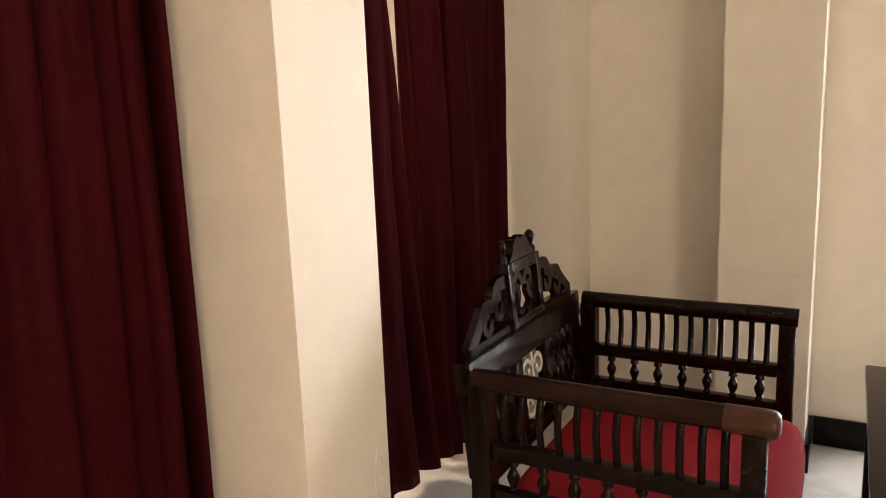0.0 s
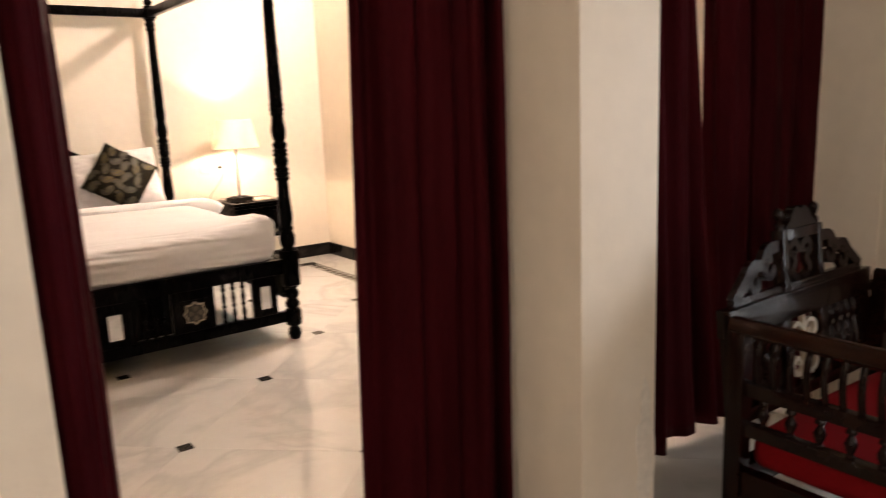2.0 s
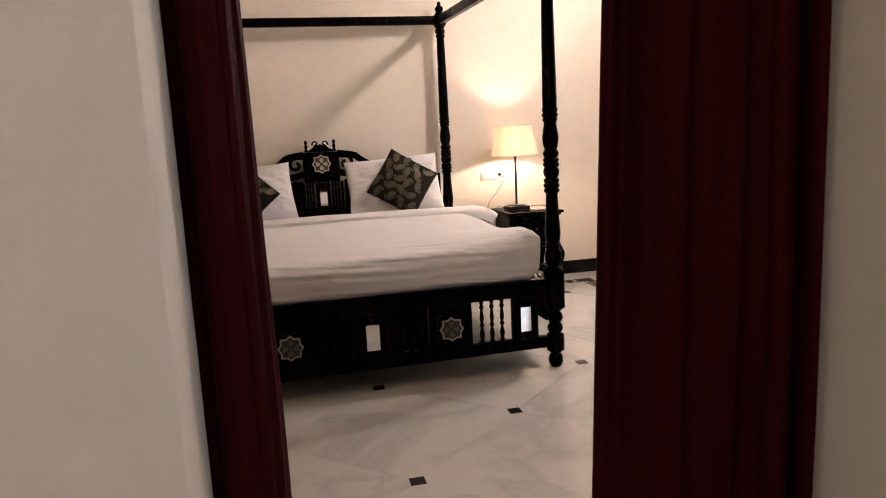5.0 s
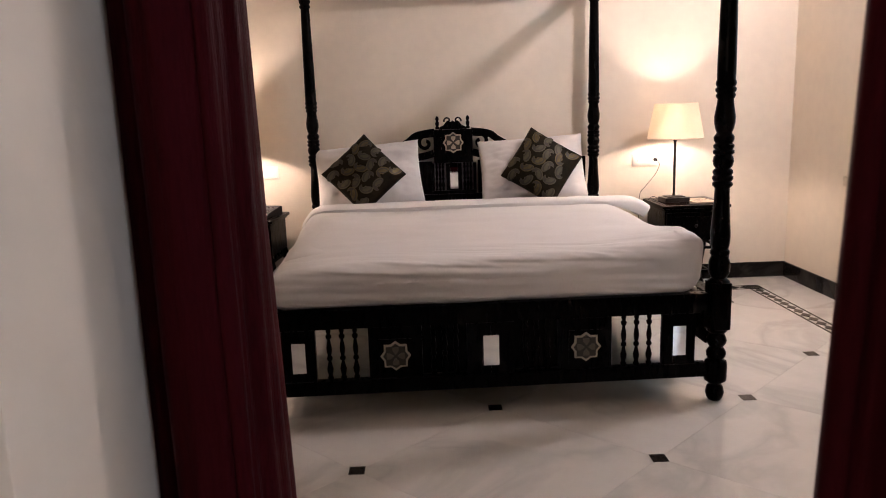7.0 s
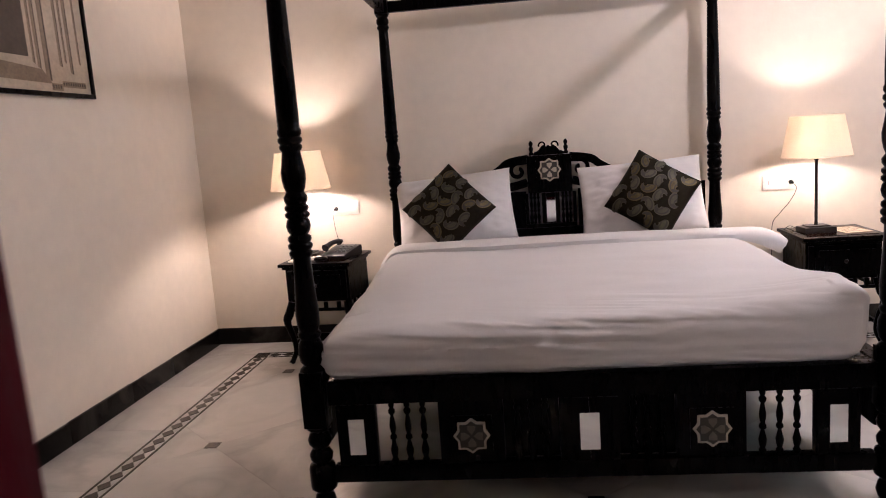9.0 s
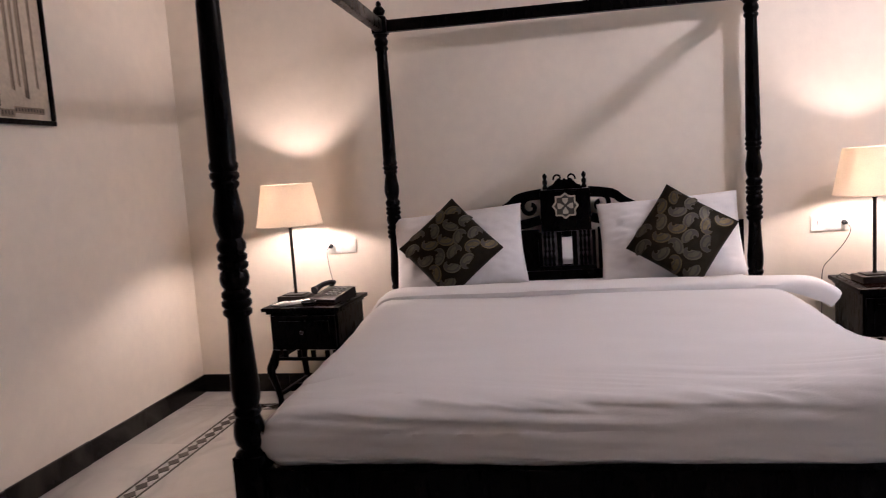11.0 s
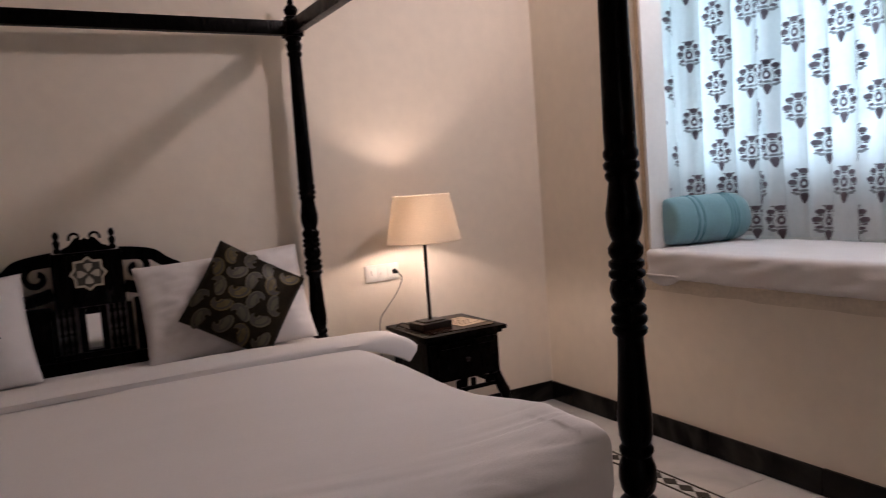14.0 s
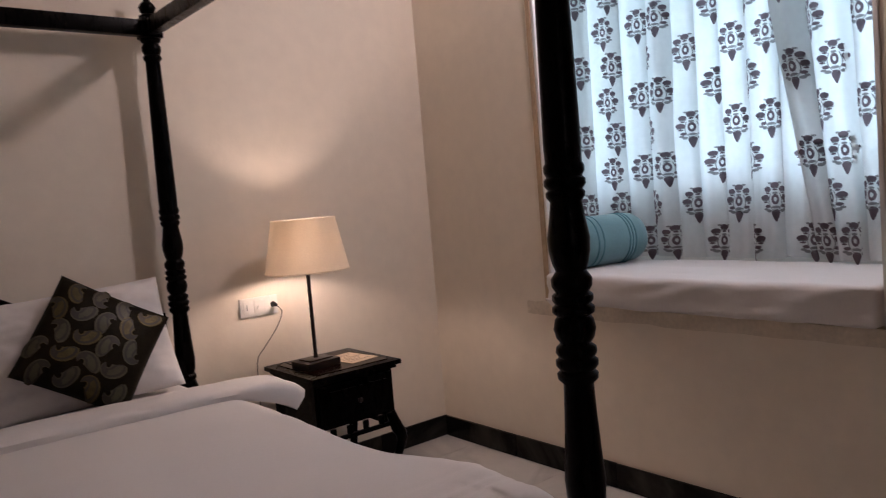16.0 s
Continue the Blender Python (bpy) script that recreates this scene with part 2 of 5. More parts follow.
def prism(points, y0, y1, bm=None):
    """Outline in x and z, extruded along y."""
    bm = bm or bmesh.new()
    a = [bm.verts.new((x, y0, z)) for x, z in points]
    b = [bm.verts.new((x, y1, z)) for x, z in points]
    bm.faces.new(a)
    bm.faces.new(b[::-1])
    for k in range(len(a)):
        bm.faces.new((a[k], b[k], b[(k + 1) % len(a)], a[(k + 1) % len(a)]))
    return bm


def strip(path, width, y0, y1, bm=None):
    """A band of that width along a path in x and z, extruded along y; width may be a function of 0..1."""
    bm = bm or bmesh.new()
    n = len(path)
    left, right = [], []
    for k in range(n):
        a, b = Vector(path[max(0, k - 1)]), Vector(path[min(n - 1, k + 1)])
        d = (b - a).normalized()
        nrm = Vector((-d[1], d[0]))
        w = (width(k / (n - 1)) if callable(width) else width) / 2
        left.append(Vector(path[k]) + nrm * w)
        right.append(Vector(path[k]) - nrm * w)
    rows = [[bm.verts.new((p[0], y, p[1])) for p in side] for side in (left, right) for y in (y0, y1)]
    lf, lb, rf, rb = rows
    for k in range(n - 1):
        bm.faces.new((lf[k], lf[k + 1], rf[k + 1], rf[k]))
        bm.faces.new((lb[k + 1], lb[k], rb[k], rb[k + 1]))
        bm.faces.new((lf[k + 1], lf[k], lb[k], lb[k + 1]))
        bm.faces.new((rf[k], rf[k + 1], rb[k + 1], rb[k]))
    bm.faces.new((lf[0], rf[0], rb[0], lb[0]))
    bm.faces.new((lf[-1], lb[-1], rb[-1], rf[-1]))
    return bm


def scroll(cx, cz, r0, r1, a0, a1, steps=18):
    """Points of a spiral about a centre; angles in degrees."""
    return [(cx + (r0 + (r1 - r0) * k / steps) * math.cos(radians(a0 + (a1 - a0) * k / steps)),
             cz + (r0 + (r1 - r0) * k / steps) * math.sin(radians(a0 + (a1 - a0) * k / steps))) for k in range(steps + 1)]


def smooth_path(pts, steps=6):
    out = []
    p = [pts[0], *pts, pts[-1]]
    for k in range(1, len(p) - 2):
        for s in range(steps):
            t = s / steps
            out.append(tuple(0.5 * (2 * p[k][i] + (p[k + 1][i] - p[k - 1][i]) * t + (2 * p[k - 1][i] - 5 * p[k][i] + 4 * p[k + 1][i] - p[k + 2][i]) * t * t
                                    + (3 * p[k][i] - p[k - 1][i] - 3 * p[k + 1][i] + p[k + 2][i]) * t ** 3) for i in range(len(pts[0]))))
    return out + [tuple(pts[-1])]


def tube(pts, r, seg=8, bm=None):
    bm = bm or bmesh.new()
    rings = []
    for k, p in enumerate(pts):
        d = (Vector(pts[min(len(pts) - 1, k + 1)]) - Vector(pts[max(0, k - 1)])).normalized()
        a = d.orthogonal().normalized() if k == 0 else (rings[-1][1] - d * rings[-1][1].dot(d)).normalized()
        b = d.cross(a)
        rr = r(k / (len(pts) - 1)) if callable(r) else r
        rings.append(([bm.verts.new(Vector(p) + rr * (math.cos(2 * math.pi * j / seg) * a + math.sin(2 * math.pi * j / seg) * b)) for j in range(seg)], a))
    for (u, _), (v, _) in zip(rings, rings[1:]):
        for j in range(seg):
            bm.faces.new((u[j], u[(j + 1) % seg], v[(j + 1) % seg], v[j]))
    bm.faces.new(rings[0][0][::-1])
    bm.faces.new(rings[-1][0])
    return bm


def soft_box(hx, hy, hz, r, nx=40, ny=40, nz=8, shape=None):
    """A box with rounded edges, fine enough to be shaped: shape(point) moves each vertex."""
    bm = bmesh.new()
    seen = {}

    def vert(p):
        key = tuple(round(c, 5) for c in p)
        if key not in seen:
            q = Vector(p)
            core = Vector((max(-hx + r, min(hx - r, q.x)), max(-hy + r, min(hy - r, q.y)), max(-hz + r, min(hz - r, q.z))))
            d = q - core
            if d.length > 1e-9:
                q = core + d.normalized() * r
            seen[key] = bm.verts.new(shape(q) if shape else q)
        return seen[key]

    def face(f, n, k):
        for i in range(n):
            for j in range(k):
                c = [vert(f(a, b)) for a, b in ((i / n, j / k), ((i + 1) / n, j / k), ((i + 1) / n, (j + 1) / k), (i / n, (j + 1) / k))]
                if len(set(c)) == 4:
                    bm.faces.new(c)

    L = lambda a, h: -h + 2 * h * a
    for s in (-1, 1):
        face(lambda a, b: (L(a, hx), L(b, hy), s * hz), nx, ny)
        face(lambda a, b: (L(a, hx), s * hy, L(b, hz)), nx, nz)
        face(lambda a, b: (s * hx, L(a, hy), L(b, hz)), ny, nz)
    return bm


def fbm(x, y, z=0.0):
    return noise.fractal(Vector((x, y, z)), 1.0, 2.0, 3)


# ---------- plan ----------
XW, XE = -2.315, 2.385          # bedroom side walls
XSE, XSW = 2.58, -3.2           # sitting room side walls
YB, YS, YN = -4.40, -4.80, 0.0  # divider's two faces, bed wall
YEND, H, T = -8.2, 3.16, 0.2

# ---------- walls ----------
def wall(name, *boxes, material=None):
    bm = bmesh.new()
    for b in boxes:
        box(bm, *b)
    return tagged(part(name, bm, material or PAINT, smooth=None), "cream painted plaster wall, slightly uneven", "wall", kind="structure")


wall("wall_north", (XW - T, YN, -0.1, XSE + T, YN + T, H))
wall("wall_west", (XW - T, YB, -0.1, XW, YN, H))
wall("wall_west_sitting", (XSW - T, YEND, -0.1, XSW, YB, H), (XSW, YB - 0.004, -0.1, XW - T - 0.002, YB + 0.2, H))
WY0, WY1 = -2.27, -0.86          # bay opening
wall("wall_east", (XE, WY1, -0.1, XE + 0.13, YN, H), (XE, YB, -0.1, XE + 0.13, WY0, H), (XE, WY0, -0.1, XE + 0.13, WY1, 0.735), (XE, WY0, 2.5, XE + 0.13, WY1, H))
SY0, SY1 = -7.03, -5.98         # tall glazed opening
wall("wall_east_sitting", (XSE, YEND, -0.1, XSE + T, SY0, H), (XSE, SY1, -0.1, XSE + T, YB, H), (XSE, SY0, -0.1, XSE + T, SY1, 0.12), (XSE, SY0, 2.15, XSE + T, SY1, H))
SX0, SX1 = -2.0, -1.0           # unseen south window, added for the warm fill
wall("wall_south", (XSW - T, YEND - T, -0.1, SX0, YEND, H), (SX1, YEND - T, -0.1, XSE + T, YEND, H), (SX0, YEND - T, -0.1, SX1, YEND, 0.8), (SX0, YEND - T, 2.3, SX1, YEND, H))
# bay behind the opening
BX0, BX1, BY0, BY1 = XE + 0.13, 3.14, -2.42, -0.56
wall("wall_bay", (BX0, BY1, 0.60, BX1, BY1 + 0.1, 1.27), (BX0, BY1, 2.45, BX1, BY1 + 0.1, 2.6), (BX0, BY0 - 0.1, 0.60, BX1, BY0, 2.6),
     (BX1, BY0 - 0.1, 0.60, BX1 + 0.1, BY1 + 0.1, 1.27), (BX1, BY0 - 0.1, 2.45, BX1 + 0.1, BY1 + 0.1, 2.6), (BX0, BY0 - 0.1, 0.50, BX1 + 0.1, BY1 + 0.1, 0.60), material=WHITE_PAINT)
tagged(part("ceiling_bay", boxed(BX0, BY0 - 0.1, 2.604, BX1 + 0.1, BY1 + 0.1, 2.7), CEIL, smooth=None), "white painted bay ceiling", "ceiling", kind="structure")
# divider pillars and beam
PILLARS = [("wall_pillar_west_end", XW, -2.02, -4.71), ("wall_pillar_1", -0.812, -0.525, -4.672), ("wall_pillar_2", 0.661, 0.960, -4.825), ("wall_pillar_east_end", 2.31, XSE, -4.81)]
for name, a, b, south in PILLARS:
    bm = boxed(a, south, -0.1, b, YB, 2.42, bevel=0.006)
    for v in bm.verts:
        v.co.x += 0.004 * fbm(v.co.z * 3, v.co.y * 2)
    tagged(part(name, bm, PAINT), "cream painted plaster pillar with chipped corner edge", "pillar", kind="structure")
wall("wall_divider_beam", (XW - T, YS + 0.1, 2.424, XSE, YB - 0.002, H))
wall("wall_divider_west", (XSW, YS, -0.1, XW - 0.002, YB - 0.006, 2.42))
wall("wall_pilaster", (2.31, -5.675, -0.1, XSE - 0.001, -5.37, H))
tagged(part("ceiling", boxed(XSW - T, YEND - T, H + 0.004, XSE + T, YN + T, H + 0.15), CEIL, smooth=None), "plain white painted ceiling", "ceiling", kind="structure")
# hairline crack along the pilaster, plaster chips on pillar edges
for x0, y0, y1, z in ((2.306, -5.66, -5.38, 0.717),):
    bm = strip([(y0 + (y1 - y0) * k / 14, z + 0.004 * fbm(k * 0.9, 3)) for k in range(15)], lambda u: 0.002 + 0.002 * abs(fbm(u * 9, 1)), -0.002, 0.002)
    for v in bm.verts:
        v.co = Vector((x0 + v.co.y + 0.004, v.co.x, v.co.z))
    tagged(part("plaster_crack", bm, PLASTER, smooth=None), "thin dark crack in painted plaster pilaster", "crack", kind="structure")
for x, y, z, s in ((0.666, -4.821, 0.70, 0.010), (0.955, -4.821, 0.74, 0.009), (0.666, -4.821, 1.28, 0.008)):
    bm = bmesh.new()
    bmesh.ops.create_icosphere(bm, subdivisions=2, radius=s)
    for v in bm.verts:
        v.co = Vector((v.co.x * 0.45, v.co.y * 0.45, v.co.z * 1.8)) * (1 + 0.3 * fbm(v.co.x * 90, v.co.y * 90, v.co.z * 90)) + Vector((x, y, z))
    tagged(part("plaster_chip", bm, PLASTER), "chipped plaster on the pillar's corner edge", "chip", kind="structure")

for cx, cz, w, h in ((0.915, 0.30, 0.045, 0.18),):
    pts = []
    for k in range(22):
        a = 2 * math.pi * k / 22
        q = 1 + 0.55 * fbm(math.cos(a) * 1.7 + cx * 9, math.sin(a) * 1.7, cz)
        pts.append((min(0.957, cx + w * q * math.cos(a)), cz + h * q * math.sin(a)))
    tagged(part("peeling_paint", prism(pts, -4.8275, -4.8245), PEEL, smooth=None), "damp peeling patch of paler paint low on the pillar", "peeling paint", kind="structure")

# ---------- bay window: opening trim, sill slab, frames ----------
bm = boxed(XE - 0.018, WY0 - 0.13, 0.735, XE + 0.002, WY1 + 0.14, 0.795)
bmesh.ops.subdivide_edges(bm, edges=[e for e in bm.edges if e.calc_length() > 0.5], cuts=60)
for v in bm.verts:
    v.co.x -= 0.005 * abs(fbm(v.co.y * 9, v.co.z * 30))
    v.co.z += 0.006 * fbm(v.co.y * 7, v.co.z * 40, 5)
sill = tagged(part("window_sill", bm, PLASTER), "rough plastered stone sill under the window seat", "window sill", kind="structure")
bm = bmesh.new()
for y0, y1 in ((WY1 - 0.016, WY1 - 0.001), (WY0 + 0.001, WY0 + 0.016)):
    box(bm, XE - 0.006, y0, 0.80, XE + 0.128, y1, 2.5, bevel=0.003)
bead = boxed(XE - 0.009, WY1 + 0.004, 0.80, XE - 0.0005, WY1 + 0.030, 2.5, bevel=0.003)
tagged(part("trim_window_bead", bead, BEAD, smooth=None), "narrow beige bead along the window jamb", "window trim", kind="structure")
tagged(part("trim_window_jamb", bm, WHITE_PAINT), "white painted window jamb lining", "window trim", kind="structure")


def window(name, m, w, h, bars, label):
    t = thing(name, label, "window", kind="structure", m=m)
    f = bmesh.new()
    for a in ((-w / 2, -0.025, 0, -w / 2 + 0.05, 0.025, h), (w / 2 - 0.05, -0.025, 0, w / 2, 0.025, h), (-w / 2 + 0.05, -0.025, 0, w / 2 - 0.05, 0.025, 0.05), (-w / 2 + 0.05, -0.025, h - 0.05, w / 2 - 0.05, 0.025, h)):
        box(f, *a, bevel=0.004)
    part("window_frame", f, WHITE_PAINT, t)
    xs = [-w / 2 + 0.05 + (w - 0.1) * k / bars for k in range(bars + 1)]
    for k in range(1, bars):
        part("mullion", boxed(xs[k] - 0.02, -0.02, 0.05, xs[k] + 0.02, 0.02, h - 0.05, bevel=0.004), WHITE_PAINT, t)
    for k in range(bars):
        p = part("pane", boxed(xs[k] + 0.02, -0.003, 0.05, xs[k + 1] - 0.02, 0.003, h - 0.05), GLASS, t, smooth=None)
        p.visible_shadow = False
    return t


window("window_1", pose(BX1 + 0.05, (BY0 + BY1) / 2, 1.27, rz=90), BY1 - BY0 + 0.2, 1.18, 3, "white framed bay window behind printed curtain")
window("window_2", pose((BX0 + BX1) / 2, BY1 + 0.05, 1.27), BX1 - BX0, 1.18, 1, "white framed side window of the bay")
window("window_3", pose(XSE + 0.1, (SY0 + SY1) / 2, 0.12, rz=90), SY1 - SY0, 2.03, 2, "tall white framed window added out of view")
# Out-of-view window, added to hold the south fill lamp.
window("window_4", pose((SX0 + SX1) / 2, YEND - 0.1, 0.8), SX1 - SX0, 1.5, 2, "white framed window added out of view")

# ---------- ceiling lights ----------
for x, y in ((2.16, -1.75),):
    t = thing("ceiling_light", "small ceiling lamp holder with glowing round bulb", "ceiling light", m=pose(x, y, H))
    part("rose", lathe([(0.05, -0.018), (0.055, -0.010), (0.055, 0.0), (0.002, 0.0)], 24), WHITE_PAINT, t)
    part("holder", lathe([(0.014, -0.17), (0.022, -0.165), (0.022, -0.11), (0.008, -0.10), (0.006, -0.019)], 16), WHITE_PAINT, t)
    b = part("bulb", lathe(smooth_path([(0.012, -0.172), (0.018, -0.185), (0.032, -0.215), (0.033, -0.235), (0.022, -0.258), (0.002, -0.268)], 3), 18), GLOW, t, "glowing bulb")
    b.visible_shadow = False


# ---------- curtains ----------
def curtain_surface(path, folds, amp, z0, z1, seed, flare=None, drift=None):
    """Returns point(s, z) on a hung cloth whose plan follows path; s in 0..1."""
    pts = [Vector(p) for p in smooth_path(path, 8)]
    lens = [0.0]
    for a, b in zip(pts, pts[1:]):
        lens.append(lens[-1] + (b - a).length)

    def at(s):
        d = max(0, min(1, s)) * lens[-1]
        k = max(0, min(len(pts) - 2, int(np.searchsorted(lens, d)) - 1))
        u = (d - lens[k]) / max(1e-6, lens[k + 1] - lens[k])
        tan = (pts[k + 1] - pts[k]).normalized()
        return pts[k].lerp(pts[k + 1], u), Vector((-tan.y, tan.x))

    def point(s, z):
        p, nrm = at(s)
        d = 1 - (z - z0) / (z1 - z0)
        ph = 2 * math.pi * folds * (s + 0.018 * fbm(s * 6, z * 0.35, seed) + 0.75 / folds * fbm(s * 2.6, 0, seed + 4))
        a = amp * (0.85 + 0.75 * fbm(s * 4.3, z * 0.45, seed + 9)) * (0.85 + 0.4 * d)
        w = math.sin(ph)
        off = a * (w * (1.25 - 0.35 * w * w) + 0.22 * math.sin(2.1 * ph + 1.3 + seed) + 0.10 * math.sin(4.7 * ph + seed)) + 0.014 * fbm(s * 5, z * 1.1, seed + 2) * d
        side = Vector((nrm.y, -nrm.x)) * (amp * 0.75 * math.cos(ph) + (flare(s, d) if flare else 0))
        q = p + nrm * off + side
        return Vector((q.x + (drift(s, d) if drift else 0), q.y, z))

    return point


def cloth(point, ns, nz, z0, z1, hem=0.0):
    bm = bmesh.new()
    grid = []
    for j in range(nz + 1):
        z = z0 + (z1 - z0) * j / nz
        grid.append([bm.verts.new(point(i / ns, z) + Vector((0, 0, hem * fbm(i / ns * 9, 7) if j == 0 else 0))) for i in range(ns + 1)])
    for j in range(nz):
        for i in range(ns):
            bm.faces.new((grid[j][i], grid[j][i + 1], grid[j + 1][i + 1], grid[j + 1][i]))
    return bm


def hang(name, path, folds, amp, label, seed, z0=0.03, z1=2.36, ns=260, nz=40, material=None, flare=None, group="", drift=None):
    t = thing(name, label, "curtain", group=group, m=pose(0, 0, 0))
    point = curtain_surface(path, folds, amp, z0, z1, seed, flare=flare, drift=drift)
    c = part("cloth", cloth(point, ns, nz, z0, z1, 0.012), material or MAROON, t, smooth=80)
    mod = c.modifiers.new("thick", "SOLIDIFY")
    mod.thickness, mod.offset = 0.003, 0
    return t, point


G = "maroon curtains"
YC = -4.47
hang("curtain", [(-0.568, -4.372), (-0.522, -4.396), (-0.478, -4.428), (-0.426, -4.426), (-0.408, -4.360), (-0.425, -4.260)], 2.6, 0.011, "maroon satin curtain drawn back against the pillar", 3, ns=120, group=G, drift=lambda u, d: 0.055 * (u - 0.35) * (d - 0.42))
hang("curtain", [(0.274, -4.44), (0.41, -4.47), (0.57, -4.49), (0.672, -4.535)], 3.8, 0.050, "maroon satin curtain half drawn across the opening", 11, group=G, flare=lambda u, d: -0.035 * (1 - u) * (d - 0.45), drift=lambda u, d: -0.06 * (1 - u) ** 2 * (d - 0.35))
hang("curtain", [(0.975, -4.50), (1.25, -4.47), (1.588, -4.46)], 4.5, 0.036, "maroon satin curtain hanging behind the wooden armchair", 17, group=G, drift=lambda u, d: 0.27 * u ** 3 * (d - 0.37))
hang("curtain", [(1.685, -4.46), (1.9, -4.48), (2.28, -4.52)], 3.6, 0.046, "wide maroon satin curtain drawn across the opening", 23, group=G, drift=lambda u, d: 0.15 * (1 - u) ** 3 * (d - 0.37))
hang("curtain", [(-2.0, -4.48), (-1.4, -4.46), (-0.815, -4.48)], 9, 0.040, "maroon satin curtain closing the side opening", 31, group=G)
for a, b in ((-2.02, -0.80), (-0.50, 0.70), (0.985, 2.31)):
    t = thing("curtain_rod", "dark metal curtain rod between pillars", "curtain rod", group="curtain rods", m=pose(0, 0, 0))
    part("rod", tube([(a, YC, 2.375), (b, YC, 2.375)], 0.012, 12), METAL, t)

# ---------- bay curtain with block print ----------
ZC0, ZC1 = 0.945, 2.44
tc = thing("printed_curtain", "pair of white cotton curtains with brown block-printed flowers, backlit", "curtain", m=pose(0, 0, 0))
PANELS_CLOTH = [
    ([(2.56, -0.665), (2.70, -0.645), (2.87, -0.66), (2.970, -0.78), (2.985, -1.10), (2.972, -1.45), (2.965, -1.80)], 11, 0.050, 41, None, 15, 1.68),
    ([(2.935, -1.585), (2.930, -1.80), (2.935, -2.05), (2.935, -2.36)], 5, 0.054, 57, lambda u, d: 0.26 * (1 - u) ** 2 * d, 6, 0.95),
]


def disc_on(bm, f, cx, cy, rx, ry, seg=9, tip=0.0, hole=0.0):
    """A flat blot mapped through f; tip > 0 draws it out to a point below."""
    ring = []
    for k in range(seg):
        a = 2 * math.pi * k / seg
        x, y = rx * math.cos(a), ry * math.sin(a)
        if y < 0:
            y *= 1 + tip
            x *= 1 - 0.35 * tip * (-math.sin(a))
        ring.append(bm.verts.new(f(cx + x, cy + y)))
    if hole:
        eye = [bm.verts.new(f(cx + hole * rx * math.cos(2 * math.pi * k / seg), cy + hole * ry * math.sin(2 * math.pi * k / seg))) for k in range(seg)]
        for k in range(seg):
            bm.faces.new((ring[k], ring[(k + 1) % seg], eye[(k + 1) % seg], eye[k]))
        return
    mid = bm.verts.new(f(cx, cy))
    for k in range(seg):
        bm.faces.new((mid, ring[k], ring[(k + 1) % seg]))


for cpath, folds, amp, seed, flare, cols, width in PANELS_CLOTH:
    cp = curtain_surface(cpath, folds, amp, ZC0, ZC1, seed, flare=flare)
    part("cloth", cloth(cp, 320, 60, ZC0, ZC1, 0.010), PRINT_CLOTH, tc, smooth=80)
    bm, leaf = bmesh.new(), bmesh.new()
    for col in range(cols):
        for row in range(6):
            s0 = (col + 0.5) / cols
            near = [s0 + 0.40 / cols * (k / 8 - 1) for k in range(17)]
            s0 = min(near, key=lambda q: (cp(q, 1.6) - Vector((1.2, -2.3, 1.6))).length + 0.25 * abs(q - s0) / width)
            zc = 1.010 + 0.3475 * row + (0.172 if col % 2 else 0.0)
            if zc > 2.34:
                continue

            run = [cp(min(1.0, max(0.0, s0 + 0.006 * k)), zc) for k in range(-4, 5)]
            speed = max(width, sum((a - b).length for a, b in zip(run, run[1:])) / 0.048)

            def on(u, v):
                u, v = 1.02 * u, 1.02 * v
                s = max(0.0, min(1.0, s0 + u / speed))
                p = cp(s, zc + v)
                e = cp(min(1, s + 0.002), zc + v) - cp(max(0, s - 0.002), zc + v)
                nrm = Vector((-e.y, e.x, 0)).normalized()
                inward = Vector((2.35, -1.55, zc)) - p
                return p + nrm * (0.003 if nrm.dot(inward) > 0 else -0.003)

            for hx0, hy0, r in ((0, 0.064, 0.0165), (-0.031, 0.048, 0.0150), (0.031, 0.048, 0.0150), (-0.042, 0.013, 0.0165), (0.042, 0.013, 0.0165)):
                disc_on(bm, on, hx0, hy0 + r * 0.25, r * 1.08, r * 0.78, 11)
                disc_on(bm, on, hx0, hy0 - r * 0.85, r * 0.62, r * 0.24, 8)
                disc_on(leaf, on, hx0, hy0 - r * 0.40, r * 0.95, r * 0.20, 8)
            disc_on(bm, on, 0, 0.010, 0.0150, 0.0220, 12, 0.0, 0.42)
            disc_on(leaf, on, 0, 0.036, 0.0110, 0.0050, 8)
            disc_on(leaf, on, 0, -0.022, 0.0160, 0.0060, 9)
            disc_on(bm, on, 0, -0.046, 0.0165, 0.0150, 10, 1.5)
            for side in (-1, 1):
                for lx, ly, r in ((0.032, -0.018, 0.0105), (0.041, -0.030, 0.0080), (0.027, -0.037, 0.0100), (0.020, 0.077, 0.0065)):
                    disc_on(bm if lx == 0.032 else leaf, on, side * lx, ly, r * 1.25, r * 0.70, 8)
                pts = smooth_path(((side * 0.004, -0.040), (side * 0.021, -0.018), (side * 0.026, 0.006), (side * 0.018, 0.034)), 3)
                ra = [leaf.verts.new(on(p - 0.0018, q)) for p, q in pts]
                rb = [leaf.verts.new(on(p + 0.0018, q)) for p, q in pts]
                for k in range(len(pts) - 1):
                    leaf.faces.new((ra[k], rb[k], rb[k + 1], ra[k + 1]))
    tagged(part("block_print", bm, PRINT_INK, tc, "dark brown block-printed flower motifs", smooth=80), kind="stuff")
    tagged(part("leaf_print", leaf, LEAF_INK, tc, "grey-green printed leaves of the motifs", smooth=80), kind="stuff")

